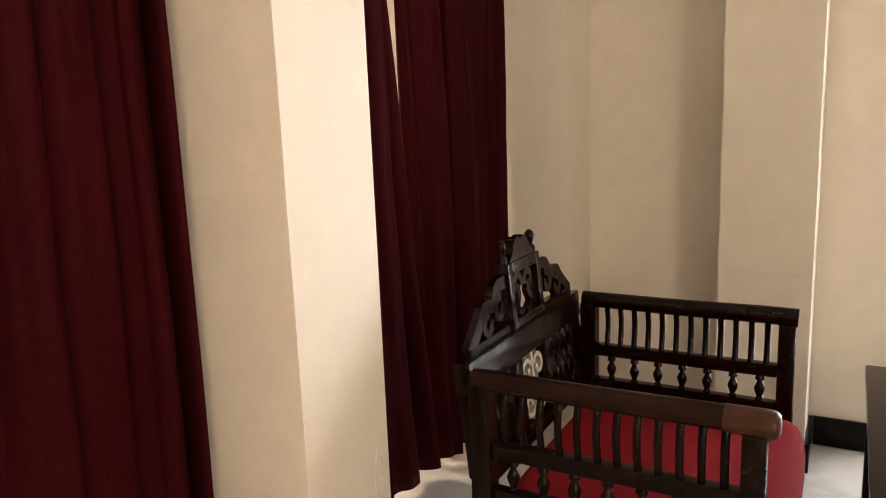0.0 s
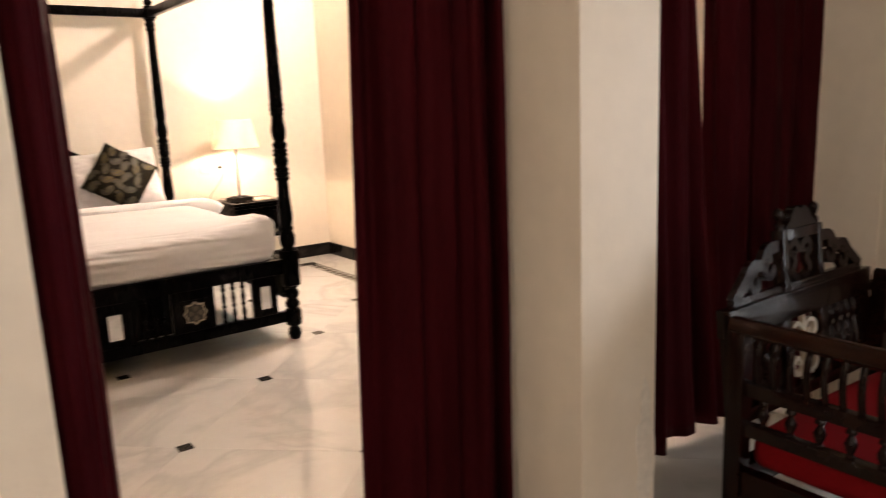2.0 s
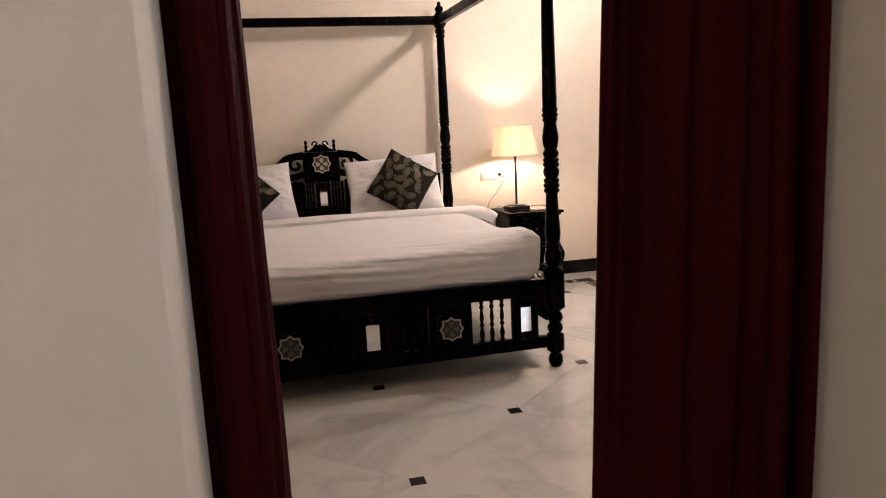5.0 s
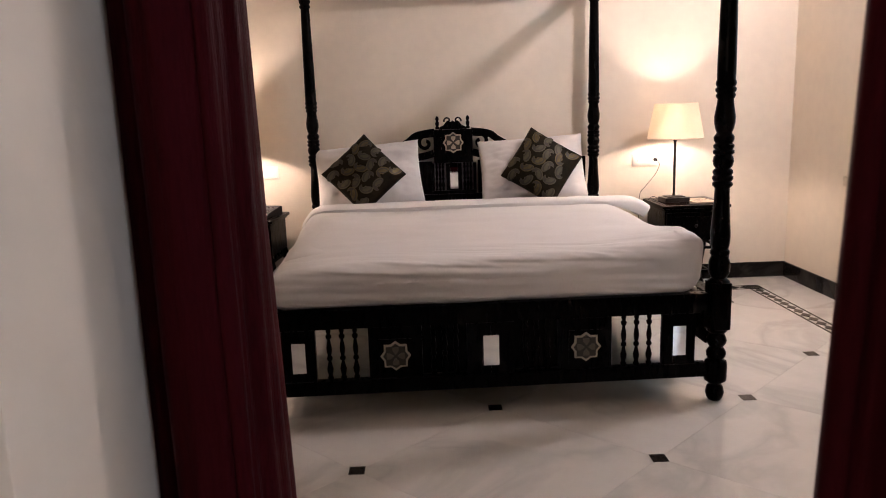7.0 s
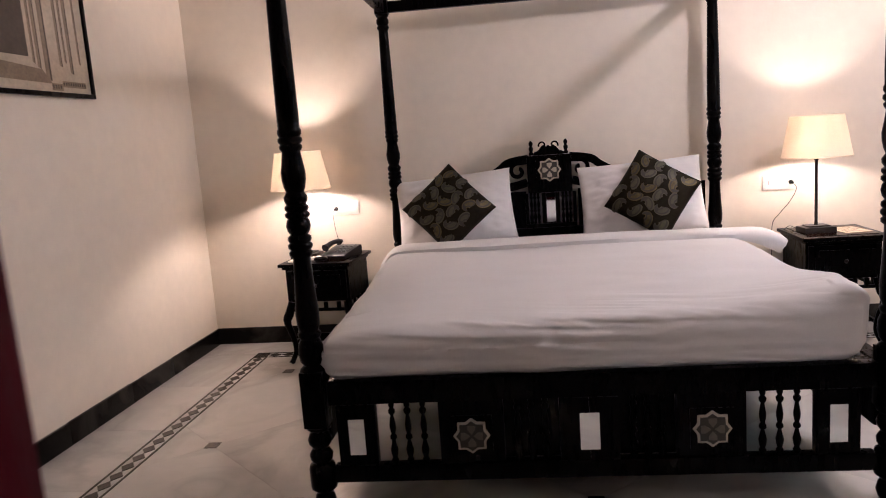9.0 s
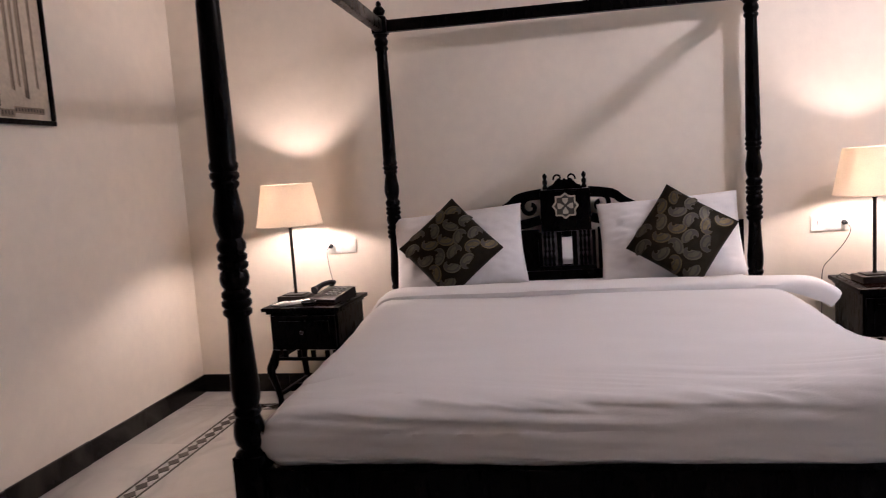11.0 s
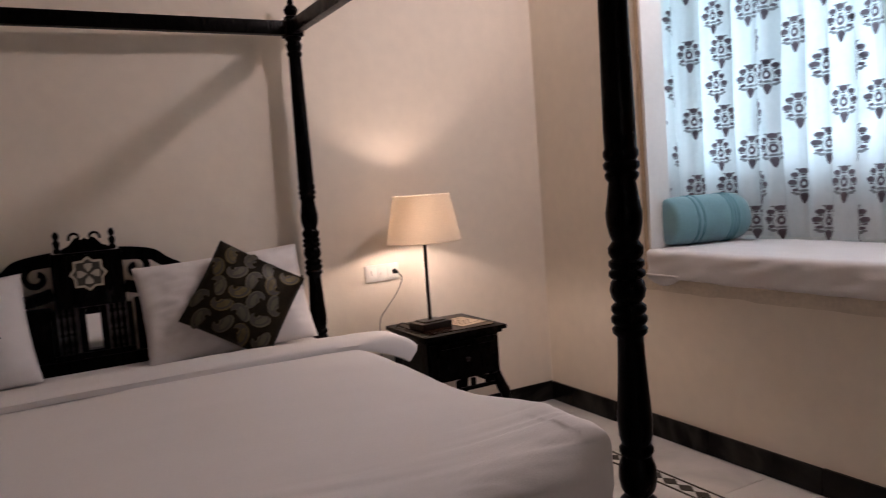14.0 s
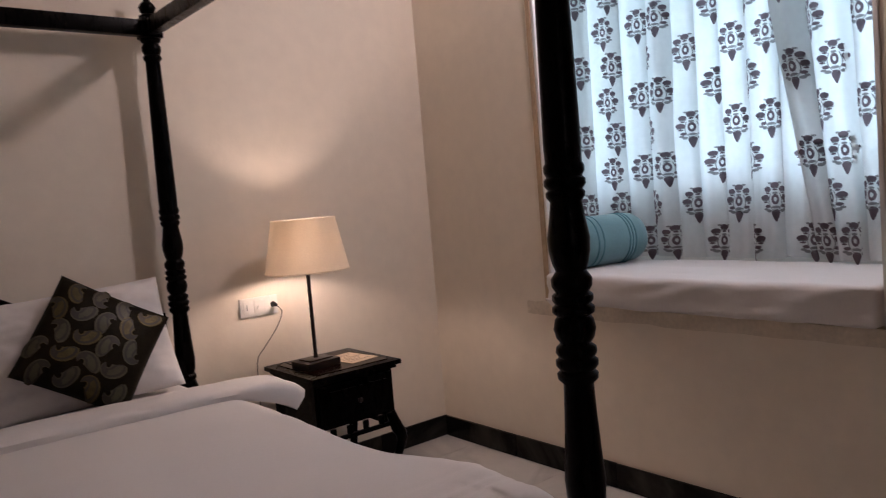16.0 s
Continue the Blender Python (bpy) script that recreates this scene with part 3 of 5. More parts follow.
# ---------- window seat ----------
tagged(part("window_seat_base", boxed(BX0 + 0.002, BY0 + 0.002, 0.604, BX1 - 0.002, BY1 - 0.002, 0.80), PLASTER, smooth=None), "plastered ledge under the window seat", "ledge", kind="structure")


def seat_shape(q):
    x, y, z = q
    if z < 0:
        z -= 0.003 * (1 if x < 0 else 0)
    return Vector((x - ((0.008 * fbm(y * 4, z * 12) + 0.011 * noise.noise(Vector((y * 7 + z * 16, z * 14, 3)))) if x < -0.2 else 0), y, z + 0.006 * fbm(x * 4, y * 3, 9)))


t = thing("window_seat_mattress", "thin white sheeted mattress on the window ledge", "mattress", m=pose((XE - 0.058 + 2.93) / 2, (WY0 + WY1) / 2 - 0.003, 0.867))
part("mattress", soft_box((2.93 - XE + 0.058) / 2, (WY1 - WY0) / 2 - 0.018, 0.066, 0.022, 40, 90, 10, seat_shape), LINEN, t, smooth=60)
bm = bmesh.new()
gr = [[bm.verts.new((XE - 0.030 - 0.030 * (1 - j / 6) - 0.010 * math.sin(2.3 * k / 20 * math.pi + 0.5) * j / 6 + 0.006 * fbm(k * 0.5, j * 0.8), WY1 - 0.022 - 0.19 * k / 20 - 0.015 * j / 6,
                      0.822 - (0.050 * (1 - (k / 20) ** 3) * (0.5 + 0.5 * min(1, k / 7)) + 0.008) * j / 6)) for k in range(21)] for j in range(7)]
for j in range(6):
    for k in range(20):
        bm.faces.new((gr[j][k], gr[j][k + 1], gr[j + 1][k + 1], gr[j + 1][k]))
ext = part("mattress_corner", soft_box(0.200, 0.150, 0.062, 0.022, 8, 8, 4), LINEN, t, smooth=60)
ext.matrix_parent_inverse = t.matrix_world.inverted()
ext.matrix_basis = pose(2.735, -0.735, 0.865)
sh = part("loose_sheet_corner", bm, LINEN, t, "loosely tucked sheet corner", smooth=80)
sh.matrix_parent_inverse = t.matrix_world.inverted()
sm = sh.modifiers.new("thick", "SOLIDIFY")
sm.thickness = 0.006

# bolster lying across the seat
t = thing("bolster_cushion", "teal cylindrical bolster with stitched bands", "bolster", m=pose(2.455, -0.885, 0.933 + 0.118, rz=-11) @ pose(0, 0, 0, ry=90))
prof = [(0.001, 0.0), (0.06, 0.002), (0.098, 0.008), (0.112, 0.03), (0.118, 0.10), (0.118, 0.34), (0.112, 0.40), (0.095, 0.432), (0.055, 0.445), (0.001, 0.447)]
bm = lathe(smooth_path(prof, 4), 36)
for v in bm.verts:
    v.co *= 1 + 0.012 * fbm(v.co.x * 9, v.co.y * 9, v.co.z * 7)
part("bolster_cover", bm, TEAL, t, smooth=80)
for z in (0.115, 0.145, 0.30, 0.318, 0.336):
    part("stitched_band", lathe([(0.1175, z), (0.1215, z + 0.002), (0.1215, z + 0.006), (0.1175, z + 0.008)], 36), TEAL_DARK, t)

# ---------- four-poster bed ----------
BED = pose(0.022, -1.143, 0, rz=1.7)
bed = thing("four_poster_bed", "black carved wooden four-poster bed with open canopy frame", "bed", m=BED)
HX, YF, YP, YK = 0.960, -1.085, 1.010, 1.058          # posts and headboard, in the bed's own frame

FRONT = [(0.026, 0.0), (0.034, 0.012), (0.040, 0.035), (0.034, 0.062), (0.026, 0.072), (0.030, 0.080), (0.046, 0.090), (0.048, 0.10), (0.048, 0.165), (0.044, 0.178),
         (0.030, 0.186), (0.040, 0.200), (0.042, 0.218), (0.034, 0.232), (0.028, 0.240), (0.040, 0.258), (0.043, 0.272), (0.036, 0.292), (0.028, 0.302), (0.042, 0.312), (0.046, 0.322)]
UPPER = [(0.046, 0.528), (0.042, 0.535), (0.030, 0.545), (0.040, 0.560), (0.045, 0.585), (0.043, 0.615), (0.034, 0.640), (0.040, 0.650), (0.040, 0.660), (0.033, 0.668), (0.039, 0.690),
         (0.041, 0.73), (0.036, 0.80), (0.032, 0.87), (0.030, 0.925), (0.040, 0.935), (0.041, 0.945), (0.034, 0.952), (0.042, 0.962), (0.042, 0.972), (0.035, 0.978), (0.041, 0.988), (0.040, 0.998), (0.030, 1.006),
         (0.038, 1.018), (0.042, 1.036), (0.038, 1.054), (0.033, 1.060), (0.042, 1.068), (0.042, 1.078), (0.035, 1.084), (0.041, 1.092), (0.041, 1.102), (0.033, 1.108), (0.040, 1.120), (0.041, 1.134), (0.030, 1.150),
         (0.036, 1.165), (0.041, 1.190), (0.042, 1.215), (0.036, 1.25), (0.031, 1.285), (0.038, 1.295), (0.039, 1.303), (0.034, 1.309), (0.041, 1.318), (0.041, 1.328), (0.035, 1.334), (0.040, 1.344), (0.040, 1.354), (0.036, 1.362),
         (0.037, 1.40), (0.035, 1.55), (0.032, 1.75), (0.029, 1.93), (0.028, 1.955), (0.036, 1.965), (0.036, 1.975), (0.030, 1.982), (0.037, 1.998), (0.038, 2.012), (0.030, 2.028), (0.038, 2.036), (0.040, 2.046)]


def bed_post(x, y):
    p = part("post", lathe(FRONT, 24), WOOD, bed, smooth=50)
    p.location = (x, y, 0)
    for nm, bm in (("square_block", boxed(-0.042, -0.042, 0.323, 0.042, 0.042, 0.527, bevel=0.006)), ("turned_shaft", lathe(UPPER, 24)),
                   ("top_block", boxed(-0.040, -0.040, 2.047, 0.040, 0.040, 2.128, bevel=0.005)),
                   ("finial", lathe([(0.034, 2.129), (0.036, 2.137), (0.022, 2.146), (0.030, 2.158), (0.034, 2.172), (0.024, 2.188), (0.012, 2.198), (0.015, 2.206), (0.013, 2.216), (0.003, 2.226)], 20))):
        part(nm, bm, WOOD, p, smooth=50)


for x in (-HX, HX):
    for y in (YF, YP):
        bed_post(x, y)
for x in (-HX, HX):
    part("canopy_rail", boxed(x - 0.022, YF + 0.041, 2.055, x + 0.022, YP - 0.041, 2.118, bevel=0.005), WOOD, bed)
    part("side_rail", boxed(x - 0.03, YF + 0.048, 0.24, x + 0.03, YP - 0.048, 0.47, bevel=0.006), WOOD, bed)
for y in (YF, YP):
    part("canopy_rail", boxed(-HX + 0.041, y - 0.022, 2.055, HX - 0.041, y + 0.022, 2.118, bevel=0.005), WOOD, bed)
part("slat_base", boxed(-HX + 0.03, YF + 0.05, 0.43, HX - 0.03, YP - 0.05, 0.465), WOOD, bed)

STAR = [(r * math.cos(radians(22.5 * k)), r * math.sin(radians(22.5 * k))) for k, r in ((k, (1.0, 0.83, 1.07, 0.83)[k % 4]) for k in range(16))]


def star_tile(parent, x, y, z, s, petal):
    """Eight-pointed inlaid star with a four-petal middle, facing -y."""
    t = part("star_tile", prism([(x + s * 1.12 * a, z + s * 1.12 * b) for a, b in ((-1, -1), (1, -1), (1, 1), (-1, 1))], y - 0.004, y), WOOD, parent)
    part("star_rim", prism([(x + s * a, z + s * b) for a, b in STAR], y - 0.009, y - 0.004), PEARL, t, "pale bone inlay star", smooth=None)
    part("star_face", prism([(x + s * 0.84 * a, z + s * 0.84 * b) for a, b in STAR], y - 0.012, y - 0.009), TILE_GREEN, t, smooth=None)
    bm = bmesh.new()
    for k in range(4):
        a = radians(90 * k)
        prism([(x + s * (0.10 * math.cos(a) + r * math.cos(a + w)), z + s * (0.10 * math.sin(a) + r * math.sin(a + w)))
               for r, w in ((0.0, 0), (0.34, -0.66), (0.52, -0.42), (0.50, 0.0), (0.52, 0.42), (0.34, 0.66))], y - 0.014, y - 0.012, bm)
    part("petals", bm, petal, t, smooth=None)


# footboard
FY0, FY1 = YF - 0.018, YF + 0.018
part("footboard_top", boxed(-HX + 0.048, FY0 - 0.006, 0.400, HX - 0.048, FY1 + 0.004, 0.483, bevel=0.006), WOOD, bed)
part("footboard_bottom", boxed(-HX + 0.049, FY0 - 0.004, 0.113, HX - 0.049, FY1 + 0.004, 0.174, bevel=0.006), WOOD, bed)
SPIN = [(0.010, 0.0), (0.013, 0.012), (0.008, 0.020), (0.012, 0.034), (0.014, 0.050), (0.010, 0.066), (0.006, 0.084), (0.0125, 0.092), (0.012, 0.101), (0.007, 0.108), (0.011, 0.125), (0.012, 0.14), (0.009, 0.160), (0.006, 0.178), (0.012, 0.186), (0.013, 0.196), (0.007, 0.204), (0.011, 0.214), (0.010, 0.226)]


def spindle(x, y, z0, h, parent=bed, r=1.0, seg=12, material=None):
    part("spindle", lathe([(a * r, z0 + b * h / 0.226) for a, b in SPIN], seg, at=(x, y, 0)), material or WOOD, parent, smooth=50)


XO = -0.015
PANELS = [(0.0, 0.10, "mirror"), (0.10, 0.290, "spindles_dark"), (0.290, 0.515, "star"), (0.515, 0.735, "spindles"), (0.735, 0.875, "mirror2")]
for sgn in (-1, 1):
    for a, b, what in PANELS:
        x0, x1 = sorted((sgn * a + XO, sgn * b + XO))
        mid = (x0 + x1) / 2
        if what == "mirror":
            part("stile", boxed(x0 + (0.0 if sgn < 0 else 0.0005), FY0, 0.176, x1 - (0.0005 if sgn < 0 else 0), FY1, 0.398), WOOD, bed)
        elif what == "mirror2":
            part("stile", boxed(x0, FY0, 0.176, x1, FY1, 0.398, bevel=0.004), WOOD, bed)
            part("inset_mirror", boxed(mid - 0.028, FY0 - 0.004, 0.216, mid + 0.028, FY0 - 0.001, 0.346), MIRROR, bed, "small inset mirror", smooth=None)
        elif what == "star":
            part("panel", boxed(x0, FY0 + 0.004, 0.176, x1, FY1, 0.398, bevel=0.004), WOOD, bed)
            star_tile(bed, mid, FY0 + 0.003, 0.275, 0.064, PETAL_DIM)
        else:
            for k in range(3):
                spindle(x0 + (x1 - x0) * (k + 1) / 4, YF, 0.175, 0.224)
            # Black sheet added behind the inner spindles for the shade under the bed.
            if what == "spindles_dark":
                part("added_backing", boxed(x0, FY1 + 0.006, 0.176, x1, FY1 + 0.014, 0.398), WOOD, bed, smooth=None)
part("inset_mirror", boxed(XO - 0.033, FY0 - 0.004, 0.213, XO + 0.033, FY0 - 0.001, 0.344), MIRROR, bed, "small inset mirror", smooth=None)

# headboard, in the plane just before the wall
HY0, HY1 = YK - 0.018, YK + 0.018
hx = -0.01
part("headboard_rail", boxed(-HX + 0.048, HY0, 0.50, HX - 0.048, HY1, 0.70, bevel=0.005), WOOD, bed)
cb = part("centre_panel", boxed(hx - 0.155, HY0 - 0.004, 0.702, hx + 0.155, HY1, 0.725, bevel=0.003), WOOD, bed)
for a, b in ((-0.155, -0.135), (0.135, 0.155), (-0.055, -0.028), (0.028, 0.055)):
    part("stile", boxed(hx + a, HY0 - 0.002, 0.727, hx + b, HY1, 0.915, bevel=0.003), WOOD, cb)
for s in (-1, 1):
    for k in range(3):
        spindle(hx + s * (0.075 + 0.022 * k), YK, 0.726, 0.19, parent=cb, r=0.8)
    # Added panel; its pale colour stands for the lit wall behind.
    part("added_backing", boxed(hx + min(s * 0.056, s * 0.134), HY1 - 0.008, 0.727, hx + max(s * 0.056, s * 0.134), HY1 - 0.002, 0.915), GAP_BACKING, cb, "grey backing in place of the lit wall behind", smooth=None)
part("stile", boxed(hx - 0.0275, HY0 + 0.004, 0.727, hx + 0.0275, HY1, 0.915), WOOD, cb)
part("inset_mirror", boxed(hx - 0.027, HY0 - 0.002, 0.735, hx + 0.027, HY0 + 0.002, 0.885), MIRROR, cb, "small inset mirror", smooth=None)
part("star_panel", boxed(hx - 0.135, HY0 - 0.004, 0.917, hx + 0.135, HY1, 1.145, bevel=0.005), WOOD, bed)
star_tile(bed, hx, HY0 - 0.005, 1.055, 0.072, PEARL)
crest = prism([(hx + a, b) for a, b in smooth_path([(-0.095, 1.146), (-0.085, 1.165), (-0.065, 1.172), (-0.045, 1.195), (-0.03, 1.205), (-0.012, 1.196), (0.0, 1.205), (0.012, 1.196), (0.03, 1.205), (0.045, 1.195), (0.065, 1.172), (0.085, 1.165), (0.095, 1.146)], 4)], HY0, HY1)
strip([(hx + a, b) for a, b in scroll(-0.034, 1.205, 0.026, 0.008, 200, -60, 12)], 0.010, HY0, HY1, crest)
strip([(hx - a, b) for a, b in scroll(-0.034, 1.205, 0.026, 0.008, 200, -60, 12)], 0.010, HY0, HY1, crest)
part("crest", crest, WOOD, bed, smooth=50)
for s in (-1, 1):
    part("finial", lathe([(0.014, 1.147), (0.015, 1.16), (0.009, 1.168), (0.013, 1.18), (0.014, 1.192), (0.007, 1.202), (0.012, 1.212), (0.013, 1.222), (0.004, 1.236)], 14, at=(hx + s * 0.105, YK, 0)), WOOD, bed)
    wing = bmesh.new()
    top = smooth_path([(0.125, 1.125), (0.20, 1.118), (0.26, 1.105), (0.30, 1.075), (0.355, 1.045), (0.42, 1.012), (0.47, 1.000)], 6)
    strip([(hx + s * a, b) for a, b in top], lambda u: 0.058 - 0.026 * u, HY0, HY1, wing)
    strip([(hx + s * a, b) for a, b in scroll(0.190, 1.055, 0.052, 0.016, 100, -250, 22)], 0.024, HY0, HY1, wing)
    strip([(hx + s * a, b) for a, b in scroll(0.315, 1.010, 0.045, 0.014, 120, -220, 20)], 0.021, HY0, HY1, wing)
    strip([(hx + s * a, b) for a, b in smooth_path([(0.135, 0.985), (0.22, 0.965), (0.34, 0.955), (0.46, 0.965)], 5)], 0.05, HY0, HY1, wing)
    strip([(hx + s * a, b) for a, b in smooth_path([(0.45, 0.99), (0.60, 0.90), (0.75, 0.88), (0.915, 0.86)], 5)], 0.05, HY0, HY1, wing)
    part("carved_wing", wing, WOOD, bed, smooth=50)
    part("ball_knob", lathe([(0.008, 0.995), (0.018, 1.005), (0.022, 1.020), (0.016, 1.034), (0.005, 1.040)], 14, at=(hx + s * 0.475, YK, 0)), WOOD, bed)
    part("lower_panel", boxed(min(s * 0.158, s * 0.915), YK - 0.008, 0.702, max(s * 0.158, s * 0.915), YK + 0.008, 0.93), WOOD, bed)


# ---------- bedding ----------
def spread_shape(q):
    x, y, z = q
    side = (abs(x) / 0.955) ** 5
    if y < -0.73:
        y = -0.73 - 0.09 * ((-0.73 - y) / 0.09) ** 0.6
    foot = max(0.0, min(1.0, (-0.10 - y) / 0.62))
    foot = foot * foot * (3 - 2 * foot)
    if z > 0.02:
        z += 0.008 * fbm(x * 1.6, y * 1.6, 3) - 0.026 * max(0, (-y - 0.35)) - (0.045 * side * max(0, min(1, 0.4 - y)) if x < 0 else -0.088 * foot * (x / 0.955) ** 2.5)
        front = max(0.0, min(1.0, (-y - 0.46) * 3.2)) * (0.25 + 0.75 * max(0, min(1, x + 0.75)))
        z += front * 0.009 * noise.noise(Vector((x * 1.3 + 3, (y + 0.20 * x + 0.12 * x * x) * 19, 0.3)))
        z += front * 0.009 * noise.noise(Vector((x * 2.6, (y + 0.30 * x) * 44, 4.3)))
        z += 0.0022 * noise.noise(Vector((x * 5, y * 9, 7)))
    if x > 0:
        x -= 0.062 * max(0.0, min(1.0, (-y - 0.30) * 2.0)) ** 1.5 * (x / 0.955) ** 2
    if y < -0.70:
        y -= 0.012 * fbm(x * 3, z * 10, 6) + 0.010 * noise.noise(Vector((x * 1.5, z * 42 + x * 2, 2))) + 0.003 * noise.noise(Vector((x * 4, z * 90 + x * 6, 5)))
    if abs(x) > 0.8:
        k = 0.016 * fbm(y * 3, z * 9, 2) + 0.005 * noise.noise(Vector((y * 2, z * 40, 8)))
        x += k if x > 0 else -k
    return Vector((x, y, z))


mt = thing("mattress", "thick mattress in white fitted sheet on the bed", "mattress", m=BED @ pose(0, 0.085, 0.565))
part("mattress_body", soft_box(0.915, 0.935, 0.098, 0.06, 30, 30, 5), LINEN, mt, smooth=60)
bs = thing("bedspread", "white cotton bedspread tucked smoothly over the mattress", "bedspread", m=BED @ pose(0, -0.29, 0.577))
part("cover", soft_box(0.955, 0.820, 0.100, 0.090, 170, 170, 18, spread_shape), LINEN, bs, smooth=75)
for s in (-1, 1):
    part("tucked_edge", soft_box(0.012, 0.70, 0.012, 0.010, 3, 30, 3, lambda q: q + Vector((0.006 * fbm(q.y * 3, 1), 0, 0.004 * fbm(q.y * 4, 2)))), LINEN, bs).location = (s * 0.905, 0.02, -0.108)


def fold_band(y0, y1, zt, left, right, name, label):
    """A turned-down sheet lying across the bed and over its edges."""
    prof = smooth_path([(-0.985 - left, 0.50), (-0.985 - left * 0.6, 0.57), (-0.955, 0.635), (-0.88, zt - 0.006), (-0.6, zt), (0.0, zt + 0.004), (0.6, zt), (0.88, zt - 0.004), (0.955 + right * 0.3, zt - 0.018), (0.965 + right * 0.75, zt - 0.044), (0.965 + right, zt - 0.072)], 7)
    bm = bmesh.new()
    rows = []
    sec = [(0.0, -0.018), (-0.03, 0.006), (0.06, 0.018), (0.25, 0.022), (0.5, 0.020), (0.75, 0.022), (0.94, 0.018), (1.03, 0.004), (1.0, -0.018)]
    for k, (x, z) in enumerate(prof):
        a, b = prof[max(0, k - 1)], prof[min(len(prof) - 1, k + 1)]
        d = Vector((b[0] - a[0], b[1] - a[1])).normalized()
        nx, nz = -d.y, d.x
        skew = 0.10 * max(0, x - 0.5) - 0.03 * max(0, -x)
        plump = 1 + 1.15 * max(0, min(1, (x - 0.90) / 0.16))
        rows.append([bm.verts.new((x + nx * h * plump, y0 + (y1 - y0) * u - skew + 0.003 * fbm(x * 3, u), z + nz * (h * plump + 0.004 * fbm(x * 4, u * 3, 8)))) for u, h in sec])
    for a, b in zip(rows, rows[1:]):
        for j in range(len(sec) - 1):
            bm.faces.new((a[j], a[j + 1], b[j + 1], b[j]))
        bm.faces.new((a[-1], a[0], b[0], b[-1]))
    bm.faces.new(rows[0])
    bm.faces.new(rows[-1][::-1])
    t = thing(name, label, "sheet", m=BED)
    part("folded_sheet", bm, LINEN, t, smooth=70)


fold_band(0.42, 0.62, 0.690, 0.0, 0.165, "turned_down_sheet", "white top sheet turned down in a thick fold")


def pillow_mesh(w, h, t, pinch=0.06, n=36, seed=0, p=2.6, rumple=0.0):
    """Stuffed cushion in x and z, facing -y."""
    bm = bmesh.new()
    sides = []
    for s in (-1, 1):
        g = []
        for j in range(n + 1):
            row = []
            for i in range(n + 1):
                u, v = 2 * i / n - 1, 2 * j / n - 1
                k = max(0, (1 - abs(u) ** p)) ** 0.55 * max(0, (1 - abs(v) ** p)) ** 0.55
                x = u * w / 2 * (1 - pinch * (1 - abs(v) ** 2) * abs(u) ** 3)
                z = v * h / 2 * (1 - pinch * (1 - abs(u) ** 2) * abs(v) ** 3)
                edge = i in (0, n) or j in (0, n)
                y = s * (0.0 if edge else t / 2 * k + 0.006 * fbm(u * 2.2, v * 2.2, seed + s) + rumple * k * fbm(u * 4.5, v * 4.5, seed + 3))
                row.append((x, y, z, edge))
            g.append(row)
        sides.append(g)
    shared = {}
    for s, g in enumerate(sides):
        vs = [[None] * (n + 1) for _ in range(n + 1)]
        for j in range(n + 1):
            for i in range(n + 1):
                x, y, z, edge = g[j][i]
                if edge:
                    if (i, j) not in shared:
                        shared[(i, j)] = bm.verts.new((x, 0, z))
                    vs[j][i] = shared[(i, j)]
                else:
                    vs[j][i] = bm.verts.new((x, y, z))
        for j in range(n):
            for i in range(n):
                q = (vs[j][i], vs[j][i + 1], vs[j + 1][i + 1], vs[j + 1][i])
                bm.faces.new(q if s == 0 else q[::-1])

    def front(x, z):
        u, v = max(-1, min(1, x / (w / 2))), max(-1, min(1, z / (h / 2)))
        k = max(0, (1 - abs(u) ** p)) ** 0.55 * max(0, (1 - abs(v) ** p)) ** 0.55
        xx = x * (1 - pinch * (1 - v * v) * abs(u) ** 3)
        zz = z * (1 - pinch * (1 - u * u) * abs(v) ** 3)
        return Vector((xx, -(t / 2 * k + 0.006 * fbm(u * 2.2, v * 2.2, seed - 1)) - 0.0025, zz))

    return bm, front


for x, y, z, rx, ry, rz, sd in ((-0.595, -0.235, 0.855, -24, -4, 4, 1), (0.505, -0.235, 0.868, -24, -3, -3, 2)):
    t = thing("pillow", "plump white pillow leaning on the headboard", "pillow", group="bed pillows", m=pose(x, y, z, rx, ry, rz))
    bm, _ = pillow_mesh(0.71, 0.45, 0.19, 0.035, n=48, seed=sd, rumple=0.016)
    part("pillow_case", bm, LINEN, t, smooth=80)


